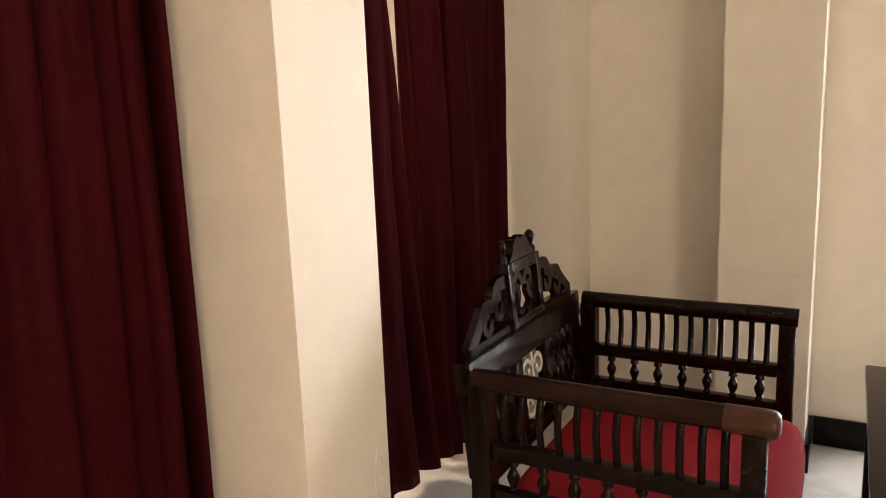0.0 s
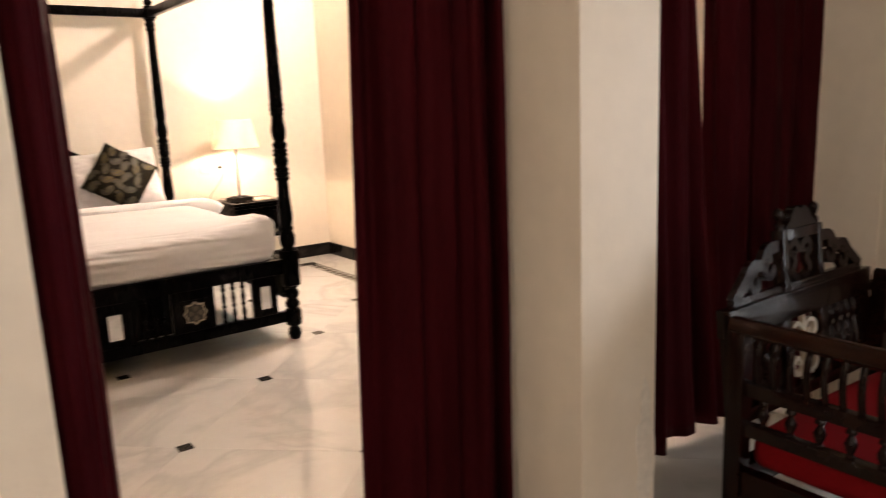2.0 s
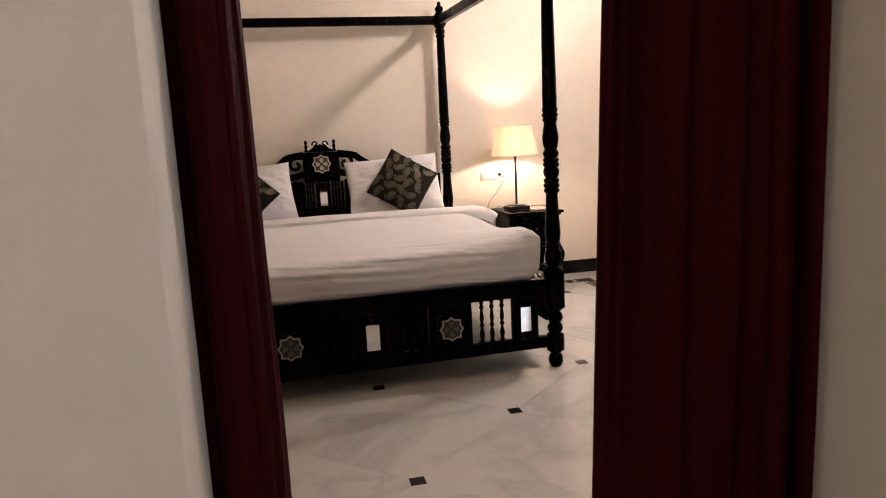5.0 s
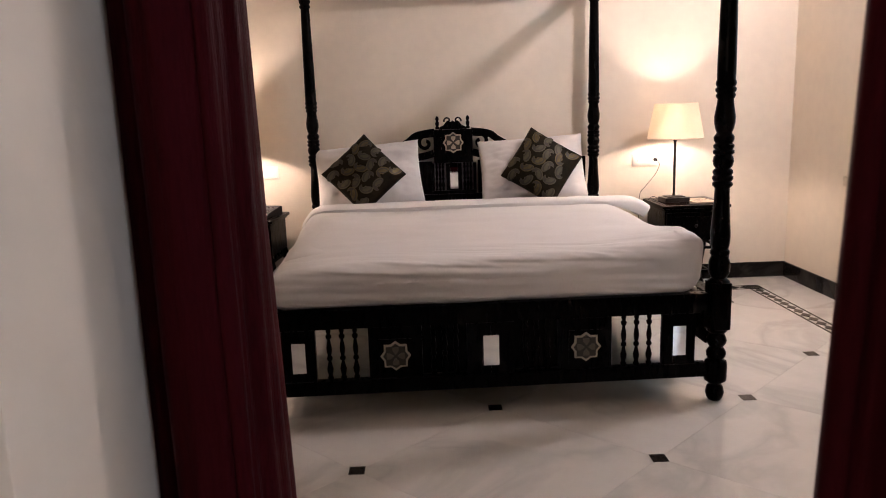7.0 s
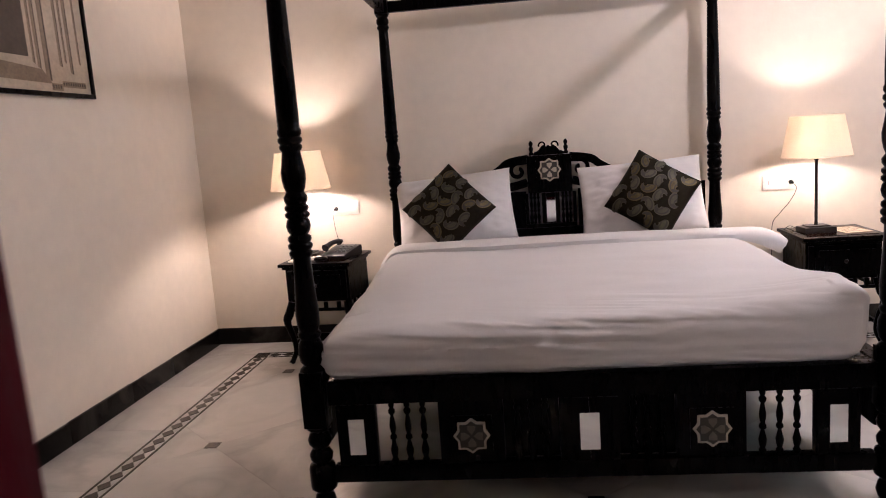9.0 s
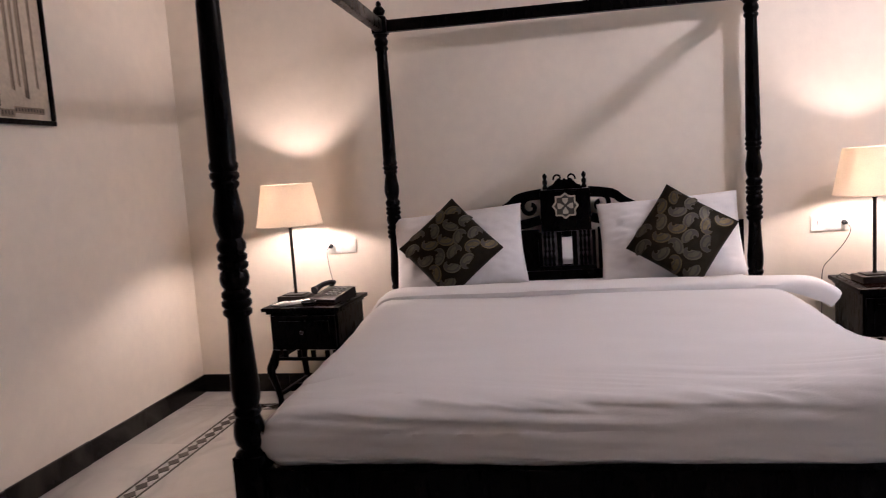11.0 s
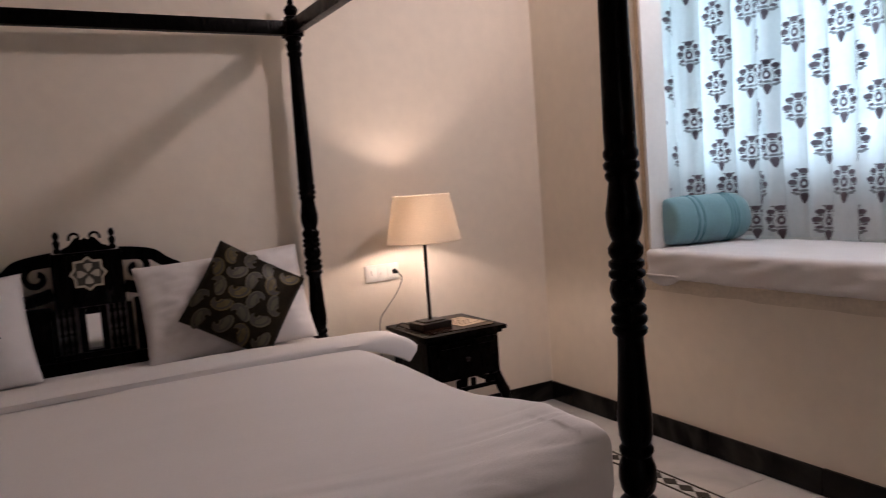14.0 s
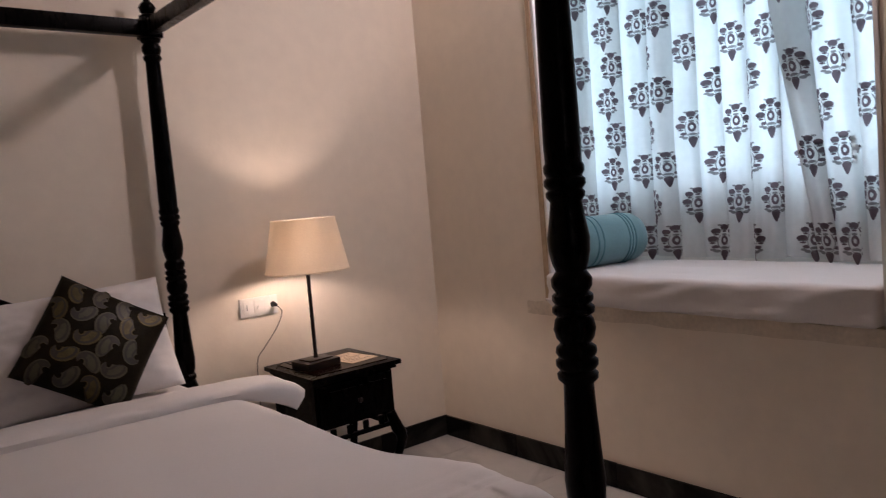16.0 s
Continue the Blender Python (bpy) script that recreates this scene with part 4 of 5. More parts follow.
def paisley(bm, f, cx, cz, s, a, flip=1, steps=12):
    """A comma-shaped drop with a curled tip: outline band, inner drop and a seed."""
    ca, sa = math.cos(a), math.sin(a)

    def put(x, y):
        x *= flip
        return bm.verts.new(f(cx + ca * x - sa * y, cz + sa * x + ca * y))

    def sides(size, shift):
        left, right = [], []
        for k in range(steps + 1):
            u = k / steps
            th = radians(-60 + 215 * u ** 1.25)
            rad = s * (0.62 - 0.16 * u)
            mx, my = -rad * math.cos(th) + 0.30 * s, rad * math.sin(th) * 1.25 - 0.15 * s
            w = size * s * 0.78 * min(1, (u * 5 + 0.02) ** 0.5) * (1 - u) ** 0.75 + 0.02 * s * size
            nx, ny = -math.cos(th), math.sin(th)
            pull = shift * (0.25 - u) * 0.2
            left.append((mx + nx * w, my + ny * w + pull * s))
            right.append((mx - nx * w, my - ny * w + pull * s))
        return left, right

    lo, ro = sides(1.0, 0)
    li, ri = sides(0.72, 0)
    for a0, b0 in ((lo, li), (ri, ro)):
        va, vb = [put(*p) for p in a0], [put(*p) for p in b0]
        for k in range(steps):
            bm.faces.new((va[k], va[k + 1], vb[k + 1], vb[k]))
    va, vb = [put(*p) for p in li], [put(*p) for p in ri]
    for k in range(steps):
        ground = bm.faces.new((va[k], va[k + 1], vb[k + 1], vb[k]))
        ground.material_index = 1
    lc, rc = sides(0.42, 0)
    f0 = f
    f = lambda x, z: f0(x, z) - Vector((0, 0.0008, 0))
    va, vb = [put(*p) for p in lc[1:8]], [put(*p) for p in rc[1:8]]
    for k in range(len(va) - 1):
        bm.faces.new((va[k], va[k + 1], vb[k + 1], vb[k]))


for x, y, z, rx, ry, rz, sd in ((-0.620, -0.365, 0.880, -22, 47, 3, 3), (0.550, -0.365, 0.893, -22, 33, -3, 4)):
    t = thing("throw_cushion", "square black brocade cushion with gold paisley weave", "cushion", group="paisley cushions", m=pose(x, y, z, rx, 0, rz) @ pose(0, 0, 0, 0, ry, 0))
    bm, front = pillow_mesh(0.395, 0.395, 0.14, 0.03, seed=sd)
    part("cushion_cover", bm, BROCADE, t, smooth=80)
    rr = random.Random(sd)
    for i in range(6):
        for j in range(5):
            px, pz = -0.165 + 0.084 * i + (0.0 if j % 2 else -0.042), -0.152 + 0.076 * j
            if abs(px) > 0.170:
                continue
            bm = bmesh.new()
            paisley(bm, front, px, pz, 0.045, radians((20 if (i + j) % 2 else 160) + rr.uniform(-25, 25)), 1 if (i + j) % 3 else -1)
            part("paisley_figure", bm, GOLD_THREAD if (i + 2 * j) % 3 == 0 else GREEN_THREAD, t, smooth=80).data.materials.append(DIM_THREAD)


# ---------- nightstands ----------
def nightstand(m, label):
    t = thing("nightstand", label, "nightstand", group="nightstands", m=m)
    w = 0.225
    top = boxed(-w, -w, 0.594, w, w, 0.616, bevel=0.009)
    part("top", top, WOOD, t)
    part("glass_top", boxed(-w + 0.045, -w + 0.045, 0.6165, w - 0.045, w - 0.045, 0.620), BROWN, t, "polished inset panel")
    part("moulding", boxed(-w + 0.018, -w + 0.018, 0.578, w - 0.018, w - 0.018, 0.593, bevel=0.005), WOOD, t)
    case = bmesh.new()
    b = w - 0.028
    box(case, -b, -b + 0.02, 0.375, -b + 0.018, b, 0.577)
    box(case, b - 0.018, -b + 0.02, 0.375, b, b, 0.577)
    box(case, -b + 0.018, b - 0.016, 0.375, b - 0.018, b, 0.577)
    box(case, -b + 0.018, -b + 0.03, 0.375, b - 0.018, b - 0.016, 0.388)
    part("case", case, WOOD, t, smooth=None)
    dr = part("drawer_front", boxed(-b + 0.012, -b + 0.002, 0.392, b - 0.012, -b + 0.019, 0.566, bevel=0.005), WOOD, t)
    part("drawer_panel", boxed(-b + 0.045, -b - 0.006, 0.418, b - 0.045, -b + 0.001, 0.540, bevel=0.004), WOOD, dr)
    part("knob", tube([(0, -b - 0.006, 0.480), (0, -b - 0.016, 0.480), (0, -b - 0.020, 0.480), (0, -b - 0.030, 0.480)], lambda u: (0.006, 0.006, 0.012, 0.008)[min(3, int(u * 3.01))], 12), METAL, dr, "small dark metal knob")
    for s in (-1, 1):
        part("apron_rail", boxed(-b + 0.02, s * (b - 0.02) - 0.009, 0.318, b - 0.02, s * (b - 0.02) + 0.009, 0.336, bevel=0.003), WOOD, t)
        part("apron_rail", boxed(s * (b - 0.02) - 0.009, -b + 0.03, 0.318, s * (b - 0.02) + 0.009, b - 0.03, 0.336, bevel=0.003), WOOD, t)
        for k in range(4):
            x = -b + 0.075 + k * (2 * b - 0.15) / 3
            part("gallery_post", boxed(x - 0.012, s * (b - 0.02) - 0.006, 0.337, x + 0.012, s * (b - 0.02) + 0.006, 0.374), WOOD, t)
            part("gallery_post", boxed(s * (b - 0.02) - 0.006, x - 0.012, 0.337, s * (b - 0.02) + 0.006, x + 0.012, 0.374), WOOD, t)
    for sx in (-1, 1):
        for sy in (-1, 1):
            pts = smooth_path([(sx * (b - 0.022), sy * (b - 0.022), 0.376), (sx * (b - 0.006), sy * (b - 0.006), 0.31), (sx * (b + 0.008), sy * (b + 0.008), 0.26), (sx * (b - 0.012), sy * (b - 0.012), 0.16),
                               (sx * (b - 0.020), sy * (b - 0.020), 0.08), (sx * (b - 0.004), sy * (b - 0.004), 0.025), (sx * (b + 0.008), sy * (b + 0.008), 0.0)], 4)
            part("cabriole_leg", tube(pts, lambda u: 0.022 + 0.008 * math.exp(-((u - 0.22) / 0.14) ** 2) - 0.008 * u + 0.006 * max(0, u - 0.85) * 6, 10), WOOD, t, smooth=60)
    for s in (-1, 1):
        part("stretcher", boxed(s * (b - 0.02) - 0.010, -b + 0.03, 0.115, s * (b - 0.02) + 0.010, b - 0.03, 0.135, bevel=0.003), WOOD, t)
    part("stretcher", boxed(-b + 0.03, -0.010, 0.115, b - 0.03, 0.010, 0.135, bevel=0.003), WOOD, t)
    return t


nightstand(pose(1.54, -0.285, 0), "black carved wooden nightstand with drawer and curved legs")
nightstand(pose(-1.415, -0.30, 0, rz=-4), "black carved wooden nightstand holding lamp and telephone")


# ---------- table lamps ----------
def table_lamp(x, y, z, rz):
    t = thing("table_lamp", "bronze table lamp with cream linen shade, lit", "table lamp", group="table lamps", m=pose(x, y, z, rz=rz))
    part("base", boxed(-0.085, -0.065, 0.0, 0.085, 0.065, 0.030, bevel=0.005), METAL, t)
    part("base_step", boxed(-0.060, -0.045, 0.031, 0.060, 0.045, 0.038, bevel=0.003), METAL, t)
    part("stem", lathe([(0.012, 0.039), (0.010, 0.045), (0.0085, 0.06), (0.0085, 0.40), (0.012, 0.405), (0.012, 0.43), (0.017, 0.432), (0.017, 0.465), (0.012, 0.468)], 16), METAL, t)
    bulb = part("bulb", lathe(smooth_path([(0.012, 0.469), (0.014, 0.475), (0.027, 0.505), (0.030, 0.525), (0.022, 0.548), (0.002, 0.558)], 3), 16), GLOW, t, "glowing bulb")
    bulb.visible_shadow = False
    sh = bmesh.new()
    seg = 48
    rows = []
    for r, zz in ((0.182, 0.420), (0.184, 0.426), (0.181, 0.428), (0.160, 0.536), (0.139, 0.642), (0.1405, 0.647), (0.138, 0.651)):
        rows.append([sh.verts.new((r * math.cos(2 * math.pi * k / seg), r * math.sin(2 * math.pi * k / seg), zz)) for k in range(seg)])
    for a, b in zip(rows, rows[1:]):
        for k in range(seg):
            sh.faces.new((a[k], a[(k + 1) % seg], b[(k + 1) % seg], b[k]))
    s = part("shade", sh, SHADE, t, "cream linen drum shade", smooth=70)
    mod = s.modifiers.new("thick", "SOLIDIFY")
    mod.thickness = 0.0015
    for k in range(3):
        a = radians(120 * k + 20)
        part("shade_arm", tube([(0.012 * math.cos(a), 0.012 * math.sin(a), 0.428), (0.10 * math.cos(a), 0.10 * math.sin(a), 0.50), (0.152 * math.cos(a), 0.152 * math.sin(a), 0.560)], 0.0018, 6), METAL, t)


table_lamp(1.455, -0.30, 0.6205, 6)
table_lamp(-1.53, -0.30, 0.6205, -4)


# ---------- sockets, plugs, cables ----------
def socket(x, z, m_plug, label):
    t = thing("wall_socket", label, "wall socket", group="wall sockets", m=pose(x, 0, z))
    part("plate", boxed(-0.093, -0.012, -0.043, 0.093, -0.001, 0.043, bevel=0.004), PLASTIC, t)
    part("inner_plate", boxed(-0.085, -0.0145, -0.036, 0.085, -0.0125, 0.036, bevel=0.001), PLASTIC, t)
    for k in range(3):
        part("rocker", boxed(-0.078 + 0.052 * k, -0.018, -0.030, -0.032 + 0.052 * k, -0.015, 0.030, bevel=0.001), PLASTIC, t)
    part("dial", tube([(-0.005, -0.0185, -0.004), (-0.005, -0.028, -0.004)], 0.010, 14), PLASTIC, t)
    part("switch_slit", boxed(-0.064, -0.0195, -0.012, -0.061, -0.0185, 0.014), GREY_PLASTIC, t, smooth=None)
    part("plug", tube([(m_plug, -0.0185, 0), (m_plug, -0.030, 0), (m_plug, -0.05, -0.002)], lambda u: 0.014 - 0.006 * u, 12), BLACK_PLASTIC, t, "black plug")


def cable(pts, label):
    t = thing("power_cable", label, "cable", group="lamp cables", m=pose(0, 0, 0))
    part("cord", tube(smooth_path(pts, 8), 0.0019, 6), BLACK_PLASTIC, t, smooth=70)


socket(1.345, 0.885, 0.066, "white plastic wall socket plate with black plug")
socket(-1.343, 0.885, -0.056, "white plastic wall socket plate with black plug")
cable([(1.411, -0.052, 0.883), (1.424, -0.075, 0.85), (1.395, -0.065, 0.78), (1.335, -0.05, 0.70), (1.300, -0.040, 0.645), (1.296, -0.030, 0.52), (1.296, -0.025, 0.30)], "thin black lamp cord hanging from the socket")
cable([(1.315, -0.19, 0.623), (1.345, -0.20, 0.645), (1.375, -0.225, 0.632), (1.395, -0.25, 0.630)], "loose black cord loop on the nightstand")
cable([(-1.399, -0.052, 0.883), (-1.41, -0.07, 0.86), (-1.405, -0.06, 0.76), (-1.39, -0.05, 0.66), (-1.385, -0.045, 0.60), (-1.385, -0.03, 0.35)], "thin black lamp cord hanging from the socket")

# papers, telephone and remote on the nightstands
t = thing("paper_card", "beige printed card lying on the nightstand", "card", m=pose(1.63, -0.30, 0.6205, rz=8))
part("card", boxed(-0.075, -0.105, 0, 0.075, 0.105, 0.0015), PAPER, t, smooth=None)
for k in range(7):
    part("text_line", boxed(-0.058, 0.075 - 0.024 * k, 0.0017, 0.058 - 0.02 * (k % 3), 0.080 - 0.024 * k, 0.0021), SEPIA_D, t, smooth=None)
t = thing("telephone", "black desk telephone with handset on its cradle", "telephone", m=pose(-1.305, -0.325, 0.6205, rz=72))
part("body", prism([(-0.10, 0.0), (0.10, 0.0), (0.10, 0.055), (0.085, 0.060), (-0.09, 0.026), (-0.10, 0.018)], -0.085, 0.085), BLACK_PLASTIC, t)
part("handset", tube(smooth_path([(-0.015, 0.066, 0.050), (-0.075, 0.066, 0.062), (0.0, 0.066, 0.082), (0.075, 0.066, 0.082), (0.09, 0.066, 0.074)][1:], 5), lambda u: 0.014 + 0.010 * (abs(2 * u - 1) ** 3), 12), BLACK_PLASTIC, t, smooth=60)
for i in range(4):
    for j in range(3):
        part("key", boxed(-0.055 + 0.030 * i, -0.062 + 0.030 * j, 0.034 + 0.0056 * i, -0.037 + 0.030 * i, -0.044 + 0.030 * j, 0.041 + 0.0056 * i, bevel=0.002), GREY_PLASTIC, t)
t = thing("remote_control", "slim white remote control lying beside the telephone", "remote control", m=pose(-1.49, -0.43, 0.6205, rz=35))
part("body", boxed(-0.085, -0.022, 0, 0.085, 0.022, 0.018, bevel=0.006), PLASTIC, t)
for k in range(5):
    part("button", boxed(-0.06 + 0.026 * k, -0.008, 0.0185, -0.046 + 0.026 * k, 0.008, 0.0205), GREY_PLASTIC, t)
t = thing("notepad", "small white notepad on the nightstand", "notepad", m=pose(-1.55, -0.425, 0.6205, rz=-12))
part("pad", boxed(-0.04, -0.055, 0, 0.04, 0.055, 0.008, bevel=0.001), PLASTIC, t)
t = thing("ash_tray", "round black dish on the nightstand", "dish", m=pose(-1.40, -0.455, 0.6205))
part("dish", lathe([(0.028, 0), (0.040, 0.006), (0.042, 0.018), (0.038, 0.018), (0.034, 0.008), (0.002, 0.006)], 24), BLACK_PLASTIC, t)

# ---------- framed picture on the west wall ----------
PY0, PY1, PZ0, PZ1 = -2.05, -1.10, 1.61, 2.25
t = thing("framed_picture", "sepia print of a columned courtyard in dark frame", "picture", m=pose(XW, (PY0 + PY1) / 2, (PZ0 + PZ1) / 2, rz=90))
w, h = (PY1 - PY0) / 2, (PZ1 - PZ0) / 2
for a in ((-w, -h, w, -h + 0.022), (-w, h - 0.022, w, h), (-w, -h + 0.0221, -w + 0.022, h - 0.0221), (w - 0.022, -h + 0.0221, w, h - 0.0221)):
    part("frame", boxed(a[0], -0.028, a[1], a[2], -0.003, a[3], bevel=0.003), WOOD, t)
part("print", boxed(-w + 0.020, -0.016, -h + 0.020, w - 0.020, -0.006, h - 0.020), SEPIA_L, t, smooth=None)
part("printed_doorway", boxed(-w + 0.05, -0.0190, -h + 0.17, 0.015, -0.0165, h - 0.05), SEPIA_D, t, smooth=None)
for x, wd, b in ((0.045, 0.012, 0.15), (0.075, 0.020, 0.13), (0.125, 0.034, 0.08), (0.235, 0.016, 0.15), (0.275, 0.010, 0.17), (0.310, 0.022, 0.12), (0.385, 0.010, 0.17)):
    part("printed_column", prism([(x, -h + b), (x + wd, -h + b - 0.008), (x + wd * 0.8, h - 0.05), (x - 0.006, h - 0.05)], -0.0180, -0.0165), SEPIA_M, t, smooth=None)
    part("column_shadow", prism([(x + wd * 0.7, -h + b - 0.006), (x + wd, -h + b - 0.008), (x + wd * 0.8, h - 0.05), (x + wd * 0.6, h - 0.05)], -0.0190, -0.0182), SEPIA_D, t, smooth=None)
part("printed_floor_shade", prism([(-w + 0.03, -h + 0.07), (0.16, -h + 0.06), (0.10, -h + 0.12), (-w + 0.03, -h + 0.16)], -0.0175, -0.0165), SEPIA_M, t, smooth=None)
for a in ((0.155, -h + 0.030, 0.235, -h + 0.062), (0.235, -h + 0.048, 0.415, -h + 0.076)):
    part("printed_ledge", boxed(a[0], -0.0180, a[1], a[2], -0.0165, a[3]), SEPIA_M, t, smooth=None)
    for k in range(int((a[2] - a[0]) / 0.018)):
        part("printed_dentil", boxed(a[0] + 0.004 + 0.018 * k, -0.0190, a[1] + 0.008, a[0] + 0.012 + 0.018 * k, -0.0182, a[3] - 0.006), SEPIA_D, t, smooth=None)

# ---------- carved wooden armchair in the sitting room ----------
AX0, AX1, AY0, AY1 = 0.965, 1.73, -5.685, -5.06
ch = thing("wooden_armchair", "wide carved dark wood armchair with red seat", "armchair", m=pose(0, 0, 0))
SPOKE = [(0.008, 0.0), (0.011, 0.06), (0.007, 0.12), (0.013, 0.32), (0.015, 0.45), (0.010, 0.60), (0.006, 0.72), (0.013, 0.80), (0.012, 0.88), (0.008, 1.0)]
for ax, wood in ((AX0, ARM_WOOD), (AX1, BROWN)):
    part("arm_rail", tube([(ax, AY0 + 0.018, 0.722), (ax, AY0 + 0.1, 0.724), (ax, (AY0 + AY1) / 2, 0.722), (ax, AY1, 0.724)], lambda u: 0.026 - 0.002 * u, 16), wood, ch, "polished rounded arm rail", smooth=60)
    part("front_post", boxed(ax - 0.024, AY0 + 0.022, 0.0, ax + 0.024, AY0 + 0.066, 0.705, bevel=0.005), BROWN, ch)
    part("back_post", boxed(ax - 0.024, AY1 - 0.044, 0.0, ax + 0.024, AY1 + 0.004, 0.715, bevel=0.005), BROWN, ch)
    part("middle_rail", boxed(ax - 0.014, AY0 + 0.067, 0.548, ax + 0.014, AY1 - 0.045, 0.585, bevel=0.004), BROWN, ch)
    part("lower_rail", boxed(ax - 0.014, AY0 + 0.067, 0.440, ax + 0.014, AY1 - 0.045, 0.475, bevel=0.004), BROWN, ch)
    n = 12
    for k in range(n):
        y = AY0 + 0.095 + (AY1 - AY0 - 0.17) * k / (n - 1)
        out = 0.012 if ax > 1.3 else -0.012
        bm = tube(smooth_path([(ax, y, 0.580), (ax + out * 0.8, y, 0.62), (ax + out, y, 0.66), (ax, y, 0.706)], 3), 0.0085, 8)
        part("curved_slat", bm, BROWN, ch, smooth=60)
    n = 7
    for k in range(n):
        y = AY0 + 0.11 + (AY1 - AY0 - 0.20) * k / (n - 1)
        part("turned_spindle", lathe([(r, 0.474 + h * 0.076) for r, h in SPOKE], 12, at=(ax, y, 0)), BROWN, ch, smooth=50)
part("worn_arm_end", tube([(AX0, AY0 + 0.001, 0.7215), (AX0, AY0 + 0.004, 0.7215), (AX0, AY0 + 0.012, 0.722), (AX0, AY0 + 0.03, 0.7225), (AX0, AY0 + 0.10, 0.724)], lambda u: (0.012, 0.022, 0.0275, 0.0285, 0.0262)[min(4, int(u * 4.01))], 18), WORN, ch, "worn reddish arm end", smooth=60)
# back, leaning slightly
CX, CY = (AX0 + AX1) / 2, AY1
lean = 6


def back_part(name, bm, material=None, label=""):
    p = part(name, bm, material or BROWN, ch, label, smooth=50)
    p.matrix_local = pose(CX, CY, 0.40, rx=-lean) @ pose(0, 0, -0.40)
    return p


WB = (AX1 - AX0) / 2 - 0.026
back_part("top_rail", boxed(-WB - 0.02, -0.022, 0.675, WB + 0.02, 0.022, 0.752, bevel=0.006))
back_part("bottom_rail", boxed(-WB, -0.018, 0.44, WB, 0.018, 0.475, bevel=0.004))
for x in (-WB, -0.10, 0.10, WB):
    back_part("stile", boxed(x - 0.020, -0.016, 0.476, x + 0.020, 0.016, 0.674, bevel=0.003))
for s in (-1, 1):
    for k in range(4):
        back_part("turned_spindle", lathe([(r * 1.2, 0.476 + h * 0.197) for r, h in SPOKE], 12, at=(s * (0.155 + 0.045 * k), 0, 0)))
fret = bmesh.new()
for s in (-1, 1):
    strip([(s * a, b) for a, b in scroll(0.040, 0.620, 0.034, 0.012, 160, -200, 18)], 0.012, -0.007, 0.007, fret)
    strip([(s * a, b) for a, b in scroll(0.040, 0.530, 0.034, 0.012, 200, 560, 18)], 0.012, -0.007, 0.007, fret)
strip([(0, 0.477), (0, 0.673)], 0.012, -0.007, 0.007, fret)
back_part("fretwork", fret, PEARL, "pale pierced fretwork panel")
# crest: framed centre, pierced wings, finials
for a in ((-0.105, 0.753, -0.080, 0.925), (0.080, 0.753, 0.105, 0.925), (-0.0799, 0.753, 0.0799, 0.775), (-0.0799, 0.895, 0.0799, 0.925)):
    back_part("crest_frame", boxed(a[0], -0.018, a[1], a[2], 0.018, a[3], bevel=0.003))
bm = bmesh.new()
for s in (-1, 1):
    strip([(s * a, b) for a, b in scroll(0.036, 0.862, 0.028, 0.010, 200, -150, 18)], 0.020, -0.008, 0.008, bm)
    strip([(s * a, b) for a, b in smooth_path([(0.010, 0.776), (0.045, 0.80), (0.030, 0.835), (0.060, 0.862)], 5)], 0.020, -0.008, 0.008, bm)
back_part("crest_fretwork", bm)
back_part("crest_top", prism(smooth_path([(-0.085, 0.926), (-0.060, 0.945), (-0.045, 0.970), (-0.018, 0.985), (0.0, 0.975), (0.018, 0.985), (0.045, 0.970), (0.060, 0.945), (0.085, 0.926)], 4), -0.014, 0.014))
for s in (-1, 1):
    back_part("finial", lathe([(0.012, 0.926), (0.012, 0.940), (0.006, 0.947), (0.009, 0.956), (0.0135, 0.968), (0.012, 0.979), (0.004, 0.987)], 14, at=(s * 0.094, 0, 0)))
    bm = bmesh.new()
    strip([(s * a, b) for a, b in smooth_path([(0.110, 0.885), (0.165, 0.880), (0.195, 0.845), (0.245, 0.845), (0.275, 0.815), (0.335, 0.765)], 6)], 0.032, -0.010, 0.010, bm)
    strip([(s * a, b) for a, b in scroll(0.160, 0.825, 0.032, 0.010, 110, -220, 18)], 0.022, -0.010, 0.010, bm)
    strip([(s * a, b) for a, b in scroll(0.232, 0.800, 0.030, 0.010, 110, -220, 18)], 0.021, -0.010, 0.010, bm)
    strip([(s * 0.107, 0.762), (s * 0.34, 0.762)], 0.022, -0.010, 0.010, bm)
    back_part("carved_wing", bm)
# seat
for a in ((AX0 - 0.02, AY0 + 0.004, AX1 + 0.02, AY0 + 0.040), (AX0 - 0.02, AY1 - 0.044, AX1 + 0.02, AY1)):
    part("seat_rail", boxed(a[0] + 0.046, a[1], 0.27, a[2] - 0.046, a[3], 0.345, bevel=0.004), BROWN, ch)
for ax in (AX0, AX1):
    part("seat_rail", boxed(ax - 0.018, AY0 + 0.067, 0.27, ax + 0.018, AY1 - 0.045, 0.345, bevel=0.004), BROWN, ch)


def cushion_shape(q):
    x, y, z = q
    if y < -0.1:
        y -= 0.065 * max(0, 1 - (x / 0.42) ** 4) * (-y - 0.1) / 0.2
    return Vector((x, y, z + (0.022 * max(0, 1 - (x / 0.4) ** 2) * max(0, 1 - (y / 0.4) ** 2) if z > 0 else 0)))


sc = thing("seat_cushion", "bright red velvet seat cushion on the armchair", "cushion", m=pose(CX, (AY0 + AY1) / 2 - 0.005, 0.392))
part("cover", soft_box(WB + 0.008, 0.275, 0.048, 0.035, 24, 20, 5, cushion_shape), RED, sc, smooth=60)

